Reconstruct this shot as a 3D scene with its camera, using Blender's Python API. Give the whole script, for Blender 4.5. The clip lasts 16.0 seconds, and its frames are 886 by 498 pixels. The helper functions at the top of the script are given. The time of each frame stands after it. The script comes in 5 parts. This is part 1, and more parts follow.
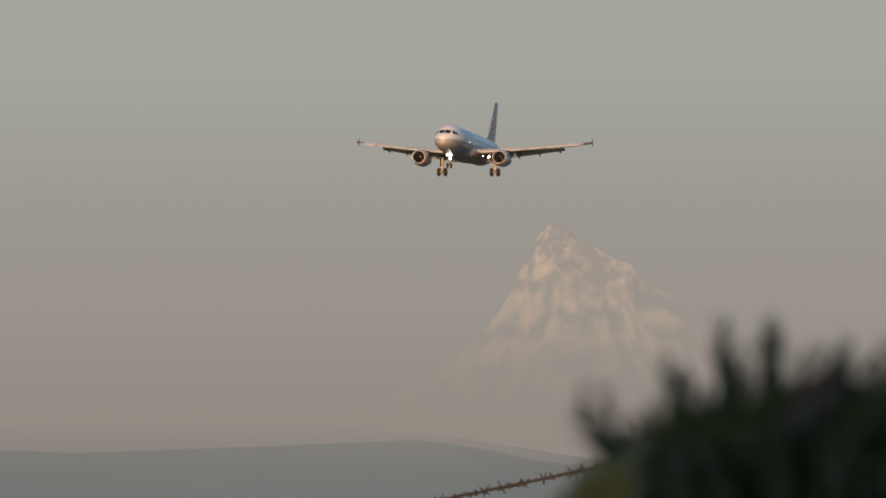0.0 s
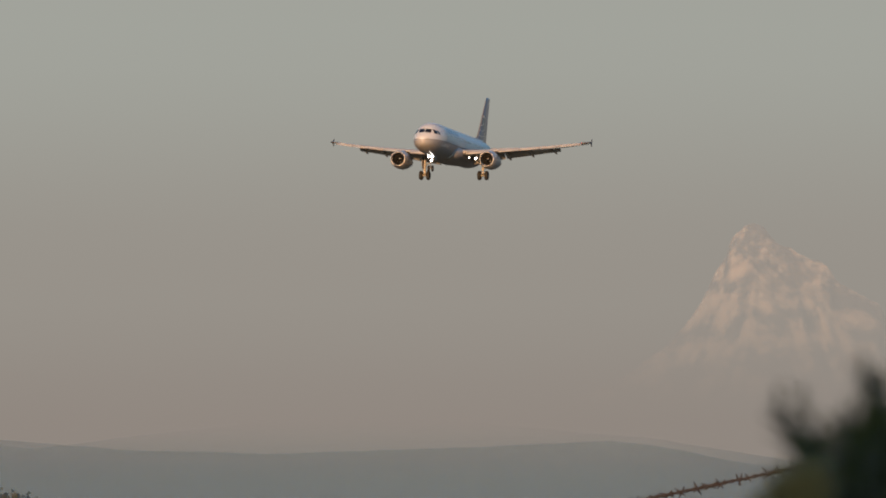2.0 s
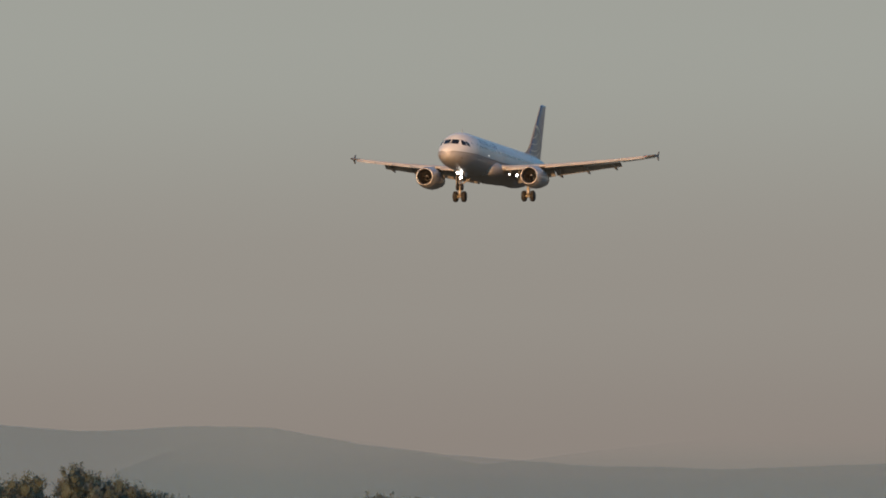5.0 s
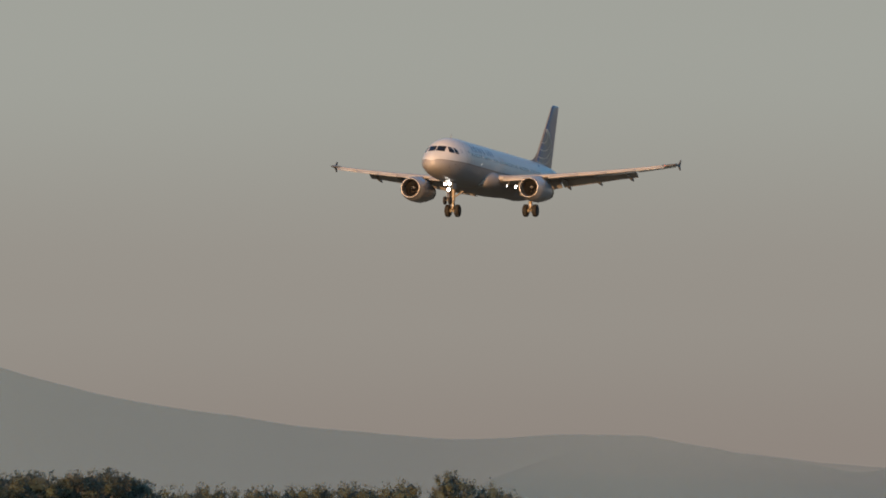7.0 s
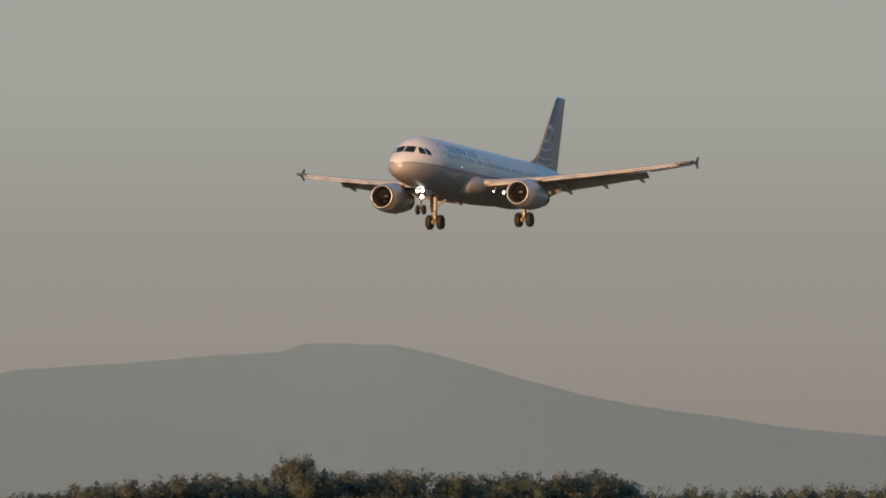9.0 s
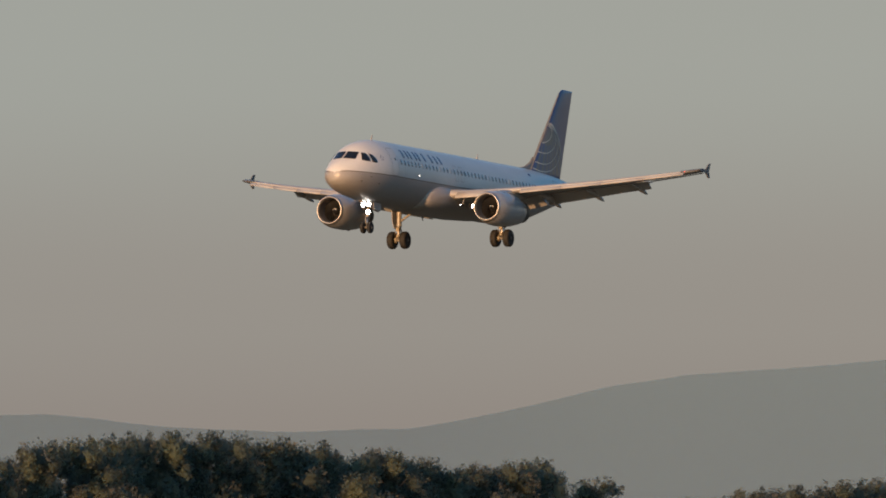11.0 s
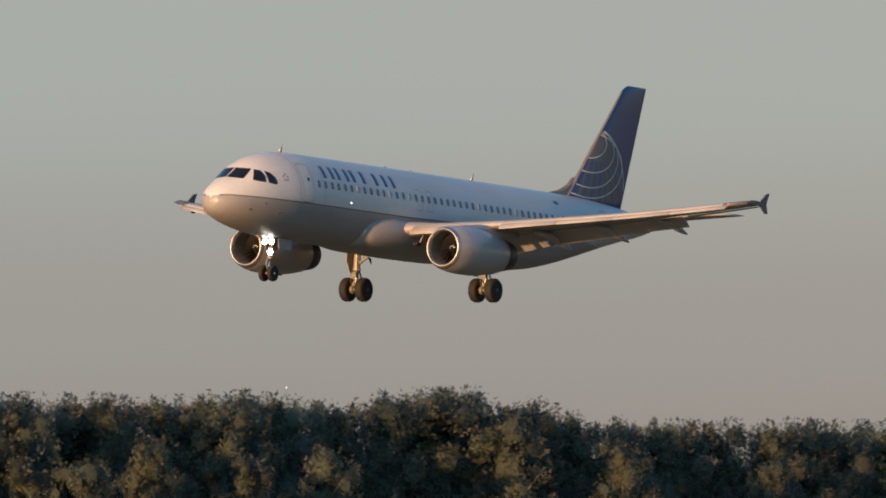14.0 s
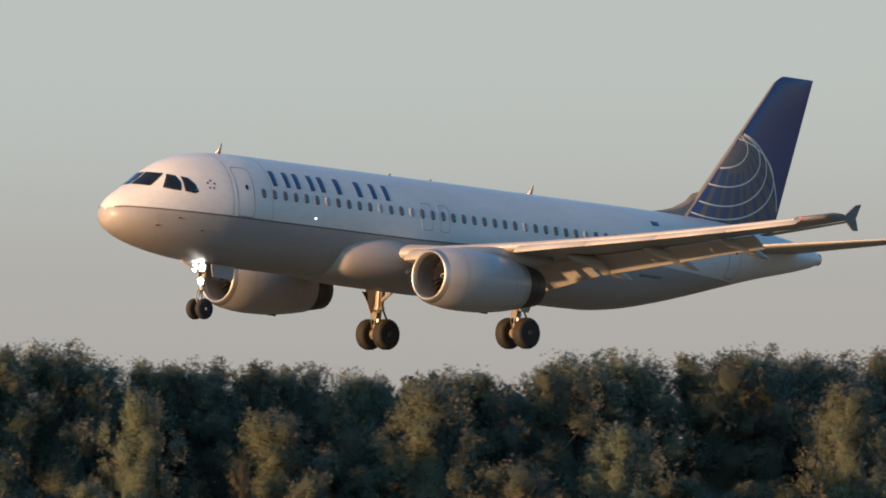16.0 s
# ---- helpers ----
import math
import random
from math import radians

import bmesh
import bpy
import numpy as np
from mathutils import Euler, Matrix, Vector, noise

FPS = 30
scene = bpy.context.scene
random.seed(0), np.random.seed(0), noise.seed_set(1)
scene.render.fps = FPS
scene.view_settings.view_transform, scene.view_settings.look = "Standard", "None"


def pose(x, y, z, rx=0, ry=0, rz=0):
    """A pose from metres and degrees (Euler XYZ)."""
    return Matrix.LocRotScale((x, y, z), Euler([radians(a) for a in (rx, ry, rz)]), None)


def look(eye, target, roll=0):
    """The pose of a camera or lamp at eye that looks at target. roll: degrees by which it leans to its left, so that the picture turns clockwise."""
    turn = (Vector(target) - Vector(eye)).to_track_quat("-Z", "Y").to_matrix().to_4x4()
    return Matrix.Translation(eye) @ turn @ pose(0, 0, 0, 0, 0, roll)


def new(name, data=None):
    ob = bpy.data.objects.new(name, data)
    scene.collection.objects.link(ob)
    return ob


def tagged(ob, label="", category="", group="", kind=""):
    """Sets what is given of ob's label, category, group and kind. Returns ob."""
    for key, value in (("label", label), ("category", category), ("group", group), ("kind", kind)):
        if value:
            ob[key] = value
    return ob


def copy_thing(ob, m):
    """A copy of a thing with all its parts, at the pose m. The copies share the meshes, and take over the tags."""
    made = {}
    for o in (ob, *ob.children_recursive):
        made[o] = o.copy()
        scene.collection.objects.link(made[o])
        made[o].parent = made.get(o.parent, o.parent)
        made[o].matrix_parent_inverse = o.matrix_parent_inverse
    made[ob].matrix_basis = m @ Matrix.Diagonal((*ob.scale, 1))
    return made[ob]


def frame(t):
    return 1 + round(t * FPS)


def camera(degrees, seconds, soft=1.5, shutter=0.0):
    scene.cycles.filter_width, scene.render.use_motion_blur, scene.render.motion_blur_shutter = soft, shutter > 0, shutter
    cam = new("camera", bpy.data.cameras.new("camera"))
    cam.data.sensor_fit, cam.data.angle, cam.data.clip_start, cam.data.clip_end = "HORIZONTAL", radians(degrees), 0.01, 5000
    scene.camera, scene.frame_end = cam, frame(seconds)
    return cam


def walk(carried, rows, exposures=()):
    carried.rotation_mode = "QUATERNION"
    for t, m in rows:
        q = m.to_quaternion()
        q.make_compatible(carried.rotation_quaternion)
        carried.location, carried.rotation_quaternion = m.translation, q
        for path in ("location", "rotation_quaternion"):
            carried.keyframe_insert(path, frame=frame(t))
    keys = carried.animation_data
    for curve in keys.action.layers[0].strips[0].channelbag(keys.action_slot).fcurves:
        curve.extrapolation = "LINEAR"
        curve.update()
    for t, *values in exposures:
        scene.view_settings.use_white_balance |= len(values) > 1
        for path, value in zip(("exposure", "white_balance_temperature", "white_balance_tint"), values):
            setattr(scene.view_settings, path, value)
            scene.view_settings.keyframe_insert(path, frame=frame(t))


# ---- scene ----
EYE = 1.7            # the tripod's height; the camera stands still and pans
cam = camera(5.0513, 16.0, soft=1.8, shutter=0.05)
cam.data.dof.use_dof = True
cam.data.dof.focus_distance = 650.0
cam.data.dof.aperture_fstop = 24.0
walk(cam, [
    (0, pose(0, 0, EYE, 91.877, 0, 10.911)), (0.5, pose(0, 0, EYE, 91.872, 0, 11.178)),
    (1, pose(0, 0, EYE, 91.869, 0, 11.432)), (1.5, pose(0, 0, EYE, 91.875, 0, 11.721)),
    (2, pose(0, 0, EYE, 91.883, 0, 12.027)), (2.5, pose(0, 0, EYE, 91.897, 0, 12.370)),
    (3, pose(0, 0, EYE, 91.913, 0, 12.791)), (3.5, pose(0, 0, EYE, 91.931, 0, 13.268)),
    (4, pose(0, 0, EYE, 91.951, 0, 13.728)), (4.5, pose(0, 0, EYE, 91.963, 0, 14.190)),
    (4.7, pose(0, 0, EYE, 91.966, 0, 14.358)), (5.2, pose(0, 0, EYE, 91.973, 0, 14.813)),
    (5.7, pose(0, 0, EYE, 91.981, 0, 15.316)), (6.3, pose(0, 0, EYE, 91.994, 0, 15.965)),
    (6.8, pose(0, 0, EYE, 92.010, 0, 16.528)), (7, pose(0, 0, EYE, 92.017, 0, 16.758)),
    (7.5, pose(0, 0, EYE, 92.020, 0, 17.339)), (8, pose(0, 0, EYE, 92.021, 0, 17.962)),
    (8.5, pose(0, 0, EYE, 92.026, 0, 18.711)), (9, pose(0, 0, EYE, 92.024, 0, 19.539)),
    (9.2, pose(0, 0, EYE, 92.027, 0, 19.894)), (9.7, pose(0, 0, EYE, 92.034, 0, 20.780)),
    (10.2, pose(0, 0, EYE, 92.040, 0, 21.688)), (10.8, pose(0, 0, EYE, 92.049, 0, 22.889)),
    (11.3, pose(0, 0, EYE, 92.064, 0, 24.051)), (11.5, pose(0, 0, EYE, 92.072, 0, 24.565)),
    (12, pose(0, 0, EYE, 92.084, 0, 25.871)), (12.5, pose(0, 0, EYE, 92.094, 0, 27.354)),
    (13, pose(0, 0, EYE, 92.111, 0, 29.006)), (13.5, pose(0, 0, EYE, 92.128, 0, 30.845)),
    (14, pose(0, 0, EYE, 92.143, 0, 32.928)), (14.5, pose(0, 0, EYE, 92.157, 0, 35.410)),
    (15, pose(0, 0, EYE, 92.160, 0, 38.082)), (15.5, pose(0, 0, EYE, 92.151, 0, 41.108)),
    (16, pose(0, 0, EYE, 92.105, 0, 44.559)),
], exposures=[(0, 0.302), (3.5, 0.202), (9, 0.242), (11.5, 0.252), (12.5, 0.292), (13.0, 0.322), (13.5, 0.392), (14.5, 0.492), (16, 0.802)])

# ---- world and sun ----
SUN_AZ = 181.8       # compass-like, degrees from +Y towards +X
SUN_EL = 8.2
world = bpy.data.worlds.new("evening_sky")
scene.world = world
world.use_nodes = True
wn, wl = world.node_tree.nodes, world.node_tree.links
wn.clear()
sky = wn.new("ShaderNodeTexSky")
sky.sky_type = "NISHITA"
sky.sun_disc = False
sky.sun_elevation = radians(SUN_EL)
sky.sun_rotation = radians(SUN_AZ)
sky.altitude = 10
sky.air_density = 1.0
sky.dust_density = 2.5
sky.ozone_density = 1.5
wcoord = wn.new("ShaderNodeTexCoord")
wsep = wn.new("ShaderNodeSeparateXYZ")
wl.new(wcoord.outputs["Generated"], wsep.inputs[0])
# haze hangs over the horizon: rosy low down, grey-green higher, gone at 25 degrees
haze = wn.new("ShaderNodeValToRGB")
haze.color_ramp.interpolation = "EASE"
for pos_, col in ((0.0, (0.268, 0.236, 0.210)), (0.014, (0.295, 0.257, 0.226)), (0.030, (0.328, 0.3025, 0.2675)), (0.055, (0.380, 0.386, 0.3475)), (0.2, (0.42, 0.47, 0.47))):
    e = haze.color_ramp.elements[0] if pos_ == 0.0 else haze.color_ramp.elements.new(pos_)
    e.color = (*col, 1)
haze.color_ramp.elements[-1].position = 1.0
wl.new(wsep.outputs["Z"], haze.inputs[0])
thin = wn.new("ShaderNodeMapRange")
thin.interpolation_type = "SMOOTHSTEP"
thin.inputs["From Min"].default_value, thin.inputs["From Max"].default_value = 0.05, 0.28
wl.new(wsep.outputs["Z"], thin.inputs["Value"])
scaled = wn.new("ShaderNodeMix")
scaled.data_type = "RGBA"
scaled.blend_type = "MULTIPLY"
scaled.inputs["Factor"].default_value = 1.0
scaled.inputs["B"].default_value = (0.091, 0.160, 0.212, 1)
wl.new(sky.outputs[0], scaled.inputs["A"])
# opposite the sun the haze is rosy; to the side of the runway it turns a cooler grey
aside = wn.new("ShaderNodeMapRange")
aside.interpolation_type = "SMOOTHSTEP"
aside.inputs["From Min"].default_value, aside.inputs["From Max"].default_value = -0.34, -0.78
wl.new(wsep.outputs["X"], aside.inputs["Value"])
cooler = wn.new("ShaderNodeMix")
cooler.data_type = "RGBA"
cooler.blend_type = "MULTIPLY"
cooler.inputs["B"].default_value = (0.94, 0.99, 1.055, 1)
wl.new(aside.outputs[0], cooler.inputs["Factor"])
wl.new(haze.outputs[0], cooler.inputs["A"])
air = wn.new("ShaderNodeMix")
air.data_type = "RGBA"
wl.new(thin.outputs[0], air.inputs["Factor"])
wl.new(cooler.outputs["Result"], air.inputs["A"])
wl.new(scaled.outputs["Result"], air.inputs["B"])
wback = wn.new("ShaderNodeBackground")
wback.inputs["Strength"].default_value = 0.80
wl.new(air.outputs["Result"], wback.inputs["Color"])
wout = wn.new("ShaderNodeOutputWorld")
wl.new(wback.outputs[0], wout.inputs["Surface"])

sun_data = bpy.data.lights.new("sun", "SUN")
sun_data.energy = 5.0
sun_data.angle = radians(1.0)
sun_data.color = (1.0, 0.53, 0.24)
sun = new("sun", sun_data)
toward = Vector((math.sin(radians(SUN_AZ)) * math.cos(radians(SUN_EL)), math.cos(radians(SUN_AZ)) * math.cos(radians(SUN_EL)), math.sin(radians(SUN_EL))))
sun.matrix_world = look(toward * 50, (0, 0, 0))


# ---- materials ----
def surface(name, c1, c2, scale=2.0, rough=0.5, metal=0.0, bump=0.0, fine=40.0, coat=0.0, vary=0.0, island=0.0, stretch=(1, 1, 1)):
    """A surface whose colour wanders from c1 to c2 at two scales, with relief; vary: lightness from object to object, island: from piece to piece."""
    m = bpy.data.materials.new(name)
    m.use_nodes = True
    n, l = m.node_tree.nodes, m.node_tree.links
    b = n["Principled BSDF"]
    tc = n.new("ShaderNodeTexCoord")
    mp = n.new("ShaderNodeMapping")
    mp.inputs["Scale"].default_value = stretch
    l.new(tc.outputs["Object"], mp.inputs["Vector"])
    big = n.new("ShaderNodeTexNoise")
    big.inputs["Scale"].default_value, big.inputs["Detail"].default_value = scale, 5
    small = n.new("ShaderNodeTexNoise")
    small.inputs["Scale"].default_value, small.inputs["Detail"].default_value = fine, 3
    for t_ in (big, small):
        l.new(mp.outputs[0], t_.inputs["Vector"])
    add = n.new("ShaderNodeMath")
    add.operation = "MULTIPLY_ADD"
    add.inputs[1].default_value = 0.35
    l.new(small.outputs["Fac"], add.inputs[0])
    l.new(big.outputs["Fac"], add.inputs[2])
    spread = n.new("ShaderNodeMapRange")
    spread.inputs["From Min"].default_value, spread.inputs["From Max"].default_value = 0.42, 0.95
    l.new(add.outputs[0], spread.inputs["Value"])
    mix = n.new("ShaderNodeMix")
    mix.data_type = "RGBA"
    mix.inputs["A"].default_value, mix.inputs["B"].default_value = (*c1, 1), (*c2, 1)
    l.new(spread.outputs[0], mix.inputs["Factor"])
    out = mix.outputs["Result"]
    for amount, node, sock in ((vary, "ShaderNodeObjectInfo", "Random"), (island, "ShaderNodeNewGeometry", "Random Per Island")):
        if amount:
            src = n.new(node)
            rng = n.new("ShaderNodeMapRange")
            rng.inputs["To Min"].default_value, rng.inputs["To Max"].default_value = 1 - amount, 1 + amount
            l.new(src.outputs[sock], rng.inputs["Value"])
            hsv = n.new("ShaderNodeHueSaturation")
            l.new(rng.outputs[0], hsv.inputs["Value"])
            l.new(out, hsv.inputs["Color"])
            out = hsv.outputs[0]
    l.new(out, b.inputs["Base Color"])
    rr = n.new("ShaderNodeMapRange")
    rr.inputs["To Min"].default_value, rr.inputs["To Max"].default_value = max(rough - 0.07, 0.02), min(rough + 0.09, 1)
    l.new(big.outputs["Fac"], rr.inputs["Value"])
    l.new(rr.outputs[0], b.inputs["Roughness"])
    b.inputs["Metallic"].default_value = metal
    b.inputs["Coat Weight"].default_value = coat
    b.inputs["Coat Roughness"].default_value = 0.12
    if bump:
        bp = n.new("ShaderNodeBump")
        bp.inputs["Strength"].default_value, bp.inputs["Distance"].default_value = 0.6, bump
        l.new(add.outputs[0], bp.inputs["Height"])
        l.new(bp.outputs[0], b.inputs["Normal"])
    return m


def foliage(name, c1, c2, through_light=0.34, island=0.07, vary=0.20, gaps=0.0):
    """Leaves, which let some light through; gaps: how much of a spray is open between its single leaves."""
    m = surface(name, c1, c2, 0.35, 0.62, 0, 0, 3.0, vary=vary, island=island)
    n, l = m.node_tree.nodes, m.node_tree.links
    b = n["Principled BSDF"]
    tr = n.new("ShaderNodeBsdfTranslucent")
    l.new(b.inputs["Base Color"].links[0].from_socket, tr.inputs["Color"])
    # from tree to tree the green leans to olive or to brown
    tint = next(k for k in n if k.bl_idname == "ShaderNodeHueSaturation")
    who = n.new("ShaderNodeObjectInfo")
    lean = n.new("ShaderNodeMapRange")
    lean.inputs["To Min"].default_value, lean.inputs["To Max"].default_value = 0.472, 0.522
    l.new(who.outputs["Random"], lean.inputs["Value"])
    l.new(lean.outputs[0], tint.inputs["Hue"])
    b.inputs["Sheen Weight"].default_value = 0.15
    b.inputs["Specular IOR Level"].default_value = 0.2
    b.inputs["Sheen Roughness"].default_value = 0.5
    mx = n.new("ShaderNodeMixShader")
    mx.inputs[0].default_value = through_light
    l.new(b.outputs[0], mx.inputs[1])
    l.new(tr.outputs[0], mx.inputs[2])
    l.new(mx.outputs[0], n["Material Output"].inputs["Surface"])
    if gaps:
        hole = n.new("ShaderNodeBsdfTransparent")
        lace = n.new("ShaderNodeMixShader")
        lace.inputs[0].default_value = gaps
        l.new(mx.outputs[0], lace.inputs[1])
        l.new(hole.outputs[0], lace.inputs[2])
        l.new(lace.outputs[0], n["Material Output"].inputs["Surface"])
    return m


def painted_haze(name, c1, c2, low, high, z0, z1, scale, sharp=(0.42, 0.95), thins=None):
    """A far surface with its haze painted in: partly see-through to the sky, by an amount that runs from low to high
    between the heights z0 and z1.
    """
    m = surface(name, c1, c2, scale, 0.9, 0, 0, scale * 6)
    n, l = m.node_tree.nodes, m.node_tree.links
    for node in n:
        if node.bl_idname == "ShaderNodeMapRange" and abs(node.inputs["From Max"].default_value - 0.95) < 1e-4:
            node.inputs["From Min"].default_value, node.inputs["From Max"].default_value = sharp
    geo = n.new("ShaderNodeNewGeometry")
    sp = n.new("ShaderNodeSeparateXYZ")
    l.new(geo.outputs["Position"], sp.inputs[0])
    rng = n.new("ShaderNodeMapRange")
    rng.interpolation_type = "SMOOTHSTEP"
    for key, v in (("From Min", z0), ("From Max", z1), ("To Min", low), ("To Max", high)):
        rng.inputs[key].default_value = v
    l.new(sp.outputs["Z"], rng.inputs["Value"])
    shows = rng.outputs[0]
    if thins:                      # the painted haze also changes sideways between two places
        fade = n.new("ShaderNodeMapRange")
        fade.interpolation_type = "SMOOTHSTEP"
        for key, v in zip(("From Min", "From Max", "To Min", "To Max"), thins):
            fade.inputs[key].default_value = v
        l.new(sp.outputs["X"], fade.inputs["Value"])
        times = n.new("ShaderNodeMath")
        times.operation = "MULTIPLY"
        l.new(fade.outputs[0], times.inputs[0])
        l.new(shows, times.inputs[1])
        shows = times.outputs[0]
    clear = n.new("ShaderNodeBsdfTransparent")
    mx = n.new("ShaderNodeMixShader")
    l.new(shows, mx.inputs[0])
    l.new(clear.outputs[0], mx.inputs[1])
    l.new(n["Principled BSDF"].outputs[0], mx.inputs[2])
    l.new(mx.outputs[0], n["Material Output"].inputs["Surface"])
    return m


def glow(name, col, strength):
    m = bpy.data.materials.new(name)
    m.use_nodes = True
    b = m.node_tree.nodes["Principled BSDF"]
    b.inputs["Base Color"].default_value = (*col, 1)
    b.inputs["Emission Color"].default_value = (*col, 1)
    b.inputs["Emission Strength"].default_value = strength
    b.inputs["Roughness"].default_value = 0.2
    return m


PLASTER = surface("plain_concrete", (0.30, 0.29, 0.27), (0.40, 0.385, 0.36), 1.2, 0.85, 0, 0.01, 14)
WHITE = surface("white_aircraft_paint", (0.49, 0.50, 0.505), (0.65, 0.65, 0.645), 0.5, 0.38, 0, 0, 9, coat=0.15, stretch=(0.3, 1, 1))
GREY = surface("grey_belly_paint", (0.270, 0.262, 0.264), (0.335, 0.327, 0.326), 0.7, 0.42, 0, 0, 8, coat=0.08, stretch=(0.25, 1, 1))
WING = surface("grey_wing_paint", (0.36, 0.355, 0.35), (0.44, 0.43, 0.42), 0.9, 0.5, 0, 0, 10)
WING_DARK = surface("dark_wing_tip_paint", (0.10, 0.10, 0.11), (0.15, 0.15, 0.15), 1.5, 0.45, 0, 0, 10)
NACELLE = surface("nacelle_grey_paint", (0.34, 0.335, 0.335), (0.41, 0.40, 0.395), 1.0, 0.33, 0, 0, 9, coat=0.35)
BLUE = surface("deep_blue_paint", (0.011, 0.026, 0.115), (0.015, 0.033, 0.145), 0.8, 0.34, 0, 0, 9, coat=0.5)
TITLE_BLUE = surface("title_blue_paint", (0.012, 0.026, 0.095), (0.016, 0.034, 0.115), 0.8, 0.34, 0, 0, 9, coat=0.5)
GREYBLUE = surface("globe_grey_paint", (0.070, 0.065, 0.070), (0.10, 0.094, 0.097), 0.8, 0.34, 0, 0, 9, coat=0.45)
BAND = surface("globe_blue_band_paint", (0.018, 0.038, 0.125), (0.026, 0.05, 0.155), 0.8, 0.34, 0, 0, 9, coat=0.45)
GOLD = surface("pale_globe_lines", (0.60, 0.58, 0.52), (0.68, 0.66, 0.60), 2, 0.4, 0, 0, 12)
EDGE = surface("grey_fin_edge", (0.135, 0.135, 0.145), (0.18, 0.18, 0.185), 2, 0.4, 0, 0, 12)
LINE = surface("dark_cheat_line", (0.07, 0.06, 0.05), (0.12, 0.10, 0.08), 2, 0.4, 0, 0, 12)
SEAM = surface("panel_seam", (0.22, 0.22, 0.23), (0.30, 0.30, 0.30), 2, 0.5, 0, 0, 12)
GLASS = surface("dark_window_glass", (0.008, 0.009, 0.011), (0.014, 0.015, 0.017), 2, 0.16, 0, 0, 12, coat=0.1)
CABIN = surface("cabin_window_glass", (0.05, 0.055, 0.065), (0.10, 0.105, 0.12), 2, 0.15, 0, 0, 12, coat=0.4)
BLIND = surface("closed_window_blind", (0.28, 0.29, 0.30), (0.36, 0.36, 0.37), 2, 0.3, 0, 0, 12)
STEEL = surface("bare_polished_metal", (0.48, 0.47, 0.46), (0.60, 0.59, 0.575), 1.5, 0.48, 1.0, 0, 14)
NOZZLE = surface("burnt_nozzle_metal", (0.05, 0.046, 0.044), (0.09, 0.082, 0.076), 1.5, 0.5, 0.6, 0, 14)
FAN = surface("dark_fan_metal", (0.06, 0.06, 0.065), (0.10, 0.10, 0.10), 2, 0.35, 0.8, 0, 14)
LINER = surface("inlet_liner", (0.16, 0.15, 0.15), (0.22, 0.21, 0.20), 2, 0.5, 0.2, 0, 14)
STRUT = surface("gear_strut_paint", (0.24, 0.23, 0.215), (0.33, 0.315, 0.29), 4, 0.42, 0.1, 0, 20)
BRASS = surface("hydraulic_fittings", (0.20, 0.175, 0.13), (0.30, 0.265, 0.20), 9, 0.5, 0.4, 0, 40)
RUBBER = surface("black_tyre_rubber", (0.012, 0.012, 0.012), (0.025, 0.024, 0.023), 6, 0.75, 0, 0.003, 40)
RIM = surface("grey_wheel_rim", (0.035, 0.035, 0.036), (0.065, 0.062, 0.06), 5, 0.4, 0.6, 0, 20)
LAMP = glow("landing_light_glow", (1.0, 0.97, 0.92), 12.0)
RED = glow("red_position_light_glow", (1.0, 0.06, 0.05), 1.6)
GREEN = glow("green_position_light_glow", (0.02, 0.12, 0.06), 0.15)
PROBE = glow("white_wing_light_glow", (1.0, 0.95, 0.85), 3.0)
GRASS = surface("dry_evening_grass", (0.086, 0.077, 0.044), (0.134, 0.115, 0.066), 0.05, 0.9, 0, 0.03, 3)
BARK = surface("grey_brown_bark", (0.09, 0.075, 0.06), (0.18, 0.155, 0.125), 2, 0.85, 0, 0.03, 14)
LEAF = foliage("tree_leaves", (0.148, 0.187, 0.140), (0.175, 0.206, 0.146), 0.60, gaps=0.40)
LEAF_DRY = foliage("dry_brown_leaves", (0.104, 0.108, 0.082), (0.126, 0.126, 0.094), 0.50, gaps=0.40)
# leaves deep in the wood, coloured paler than the outer ones to lift the shade
LEAF_DEEP = foliage("lifted_shade_leaves", (0.196, 0.226, 0.170), (0.226, 0.246, 0.176), 0.62)
LEAF_FAR = foliage("far_wood_leaves", (0.150, 0.186, 0.140), (0.178, 0.204, 0.144), 0.60, gaps=0.36)
NEEDLE = foliage("dark_shrub_leaves", (0.056, 0.056, 0.012), (0.092, 0.084, 0.022), 0.25)
NEEDLE.node_tree.nodes["Principled BSDF"].inputs["Sheen Weight"].default_value = 0.05
NEEDLE.node_tree.nodes["Principled BSDF"].inputs["Specular IOR Level"].default_value = 0.12
OCHRE = foliage("ochre_shrub_leaf", (0.46, 0.34, 0.12), (0.58, 0.44, 0.17), 0.3)
BERRY = surface("red_shrub_tip", (0.13, 0.013, 0.010), (0.20, 0.026, 0.016), 20, 0.5, 0, 0, 60)
RUST = surface("rusty_wire", (0.012, 0.011, 0.015), (0.026, 0.023, 0.030), 30, 0.8, 0.0, 0, 120)
POST = surface("galvanised_post", (0.24, 0.24, 0.23), (0.34, 0.33, 0.32), 8, 0.5, 0.7, 0, 60)


# ---- mesh helpers ----
def mesh(name, verts, faces, materials, smooth=True, face_materials=None):
    me = bpy.data.meshes.new(name)
    me.from_pydata([tuple(v) for v in verts], [], faces)
    for m in materials if isinstance(materials, (list, tuple)) else [materials]:
        me.materials.append(m)
    if face_materials is not None:
        me.polygons.foreach_set("material_index", face_materials)
    me.polygons.foreach_set("use_smooth", [smooth] * len(me.polygons))
    me.update()
    return me


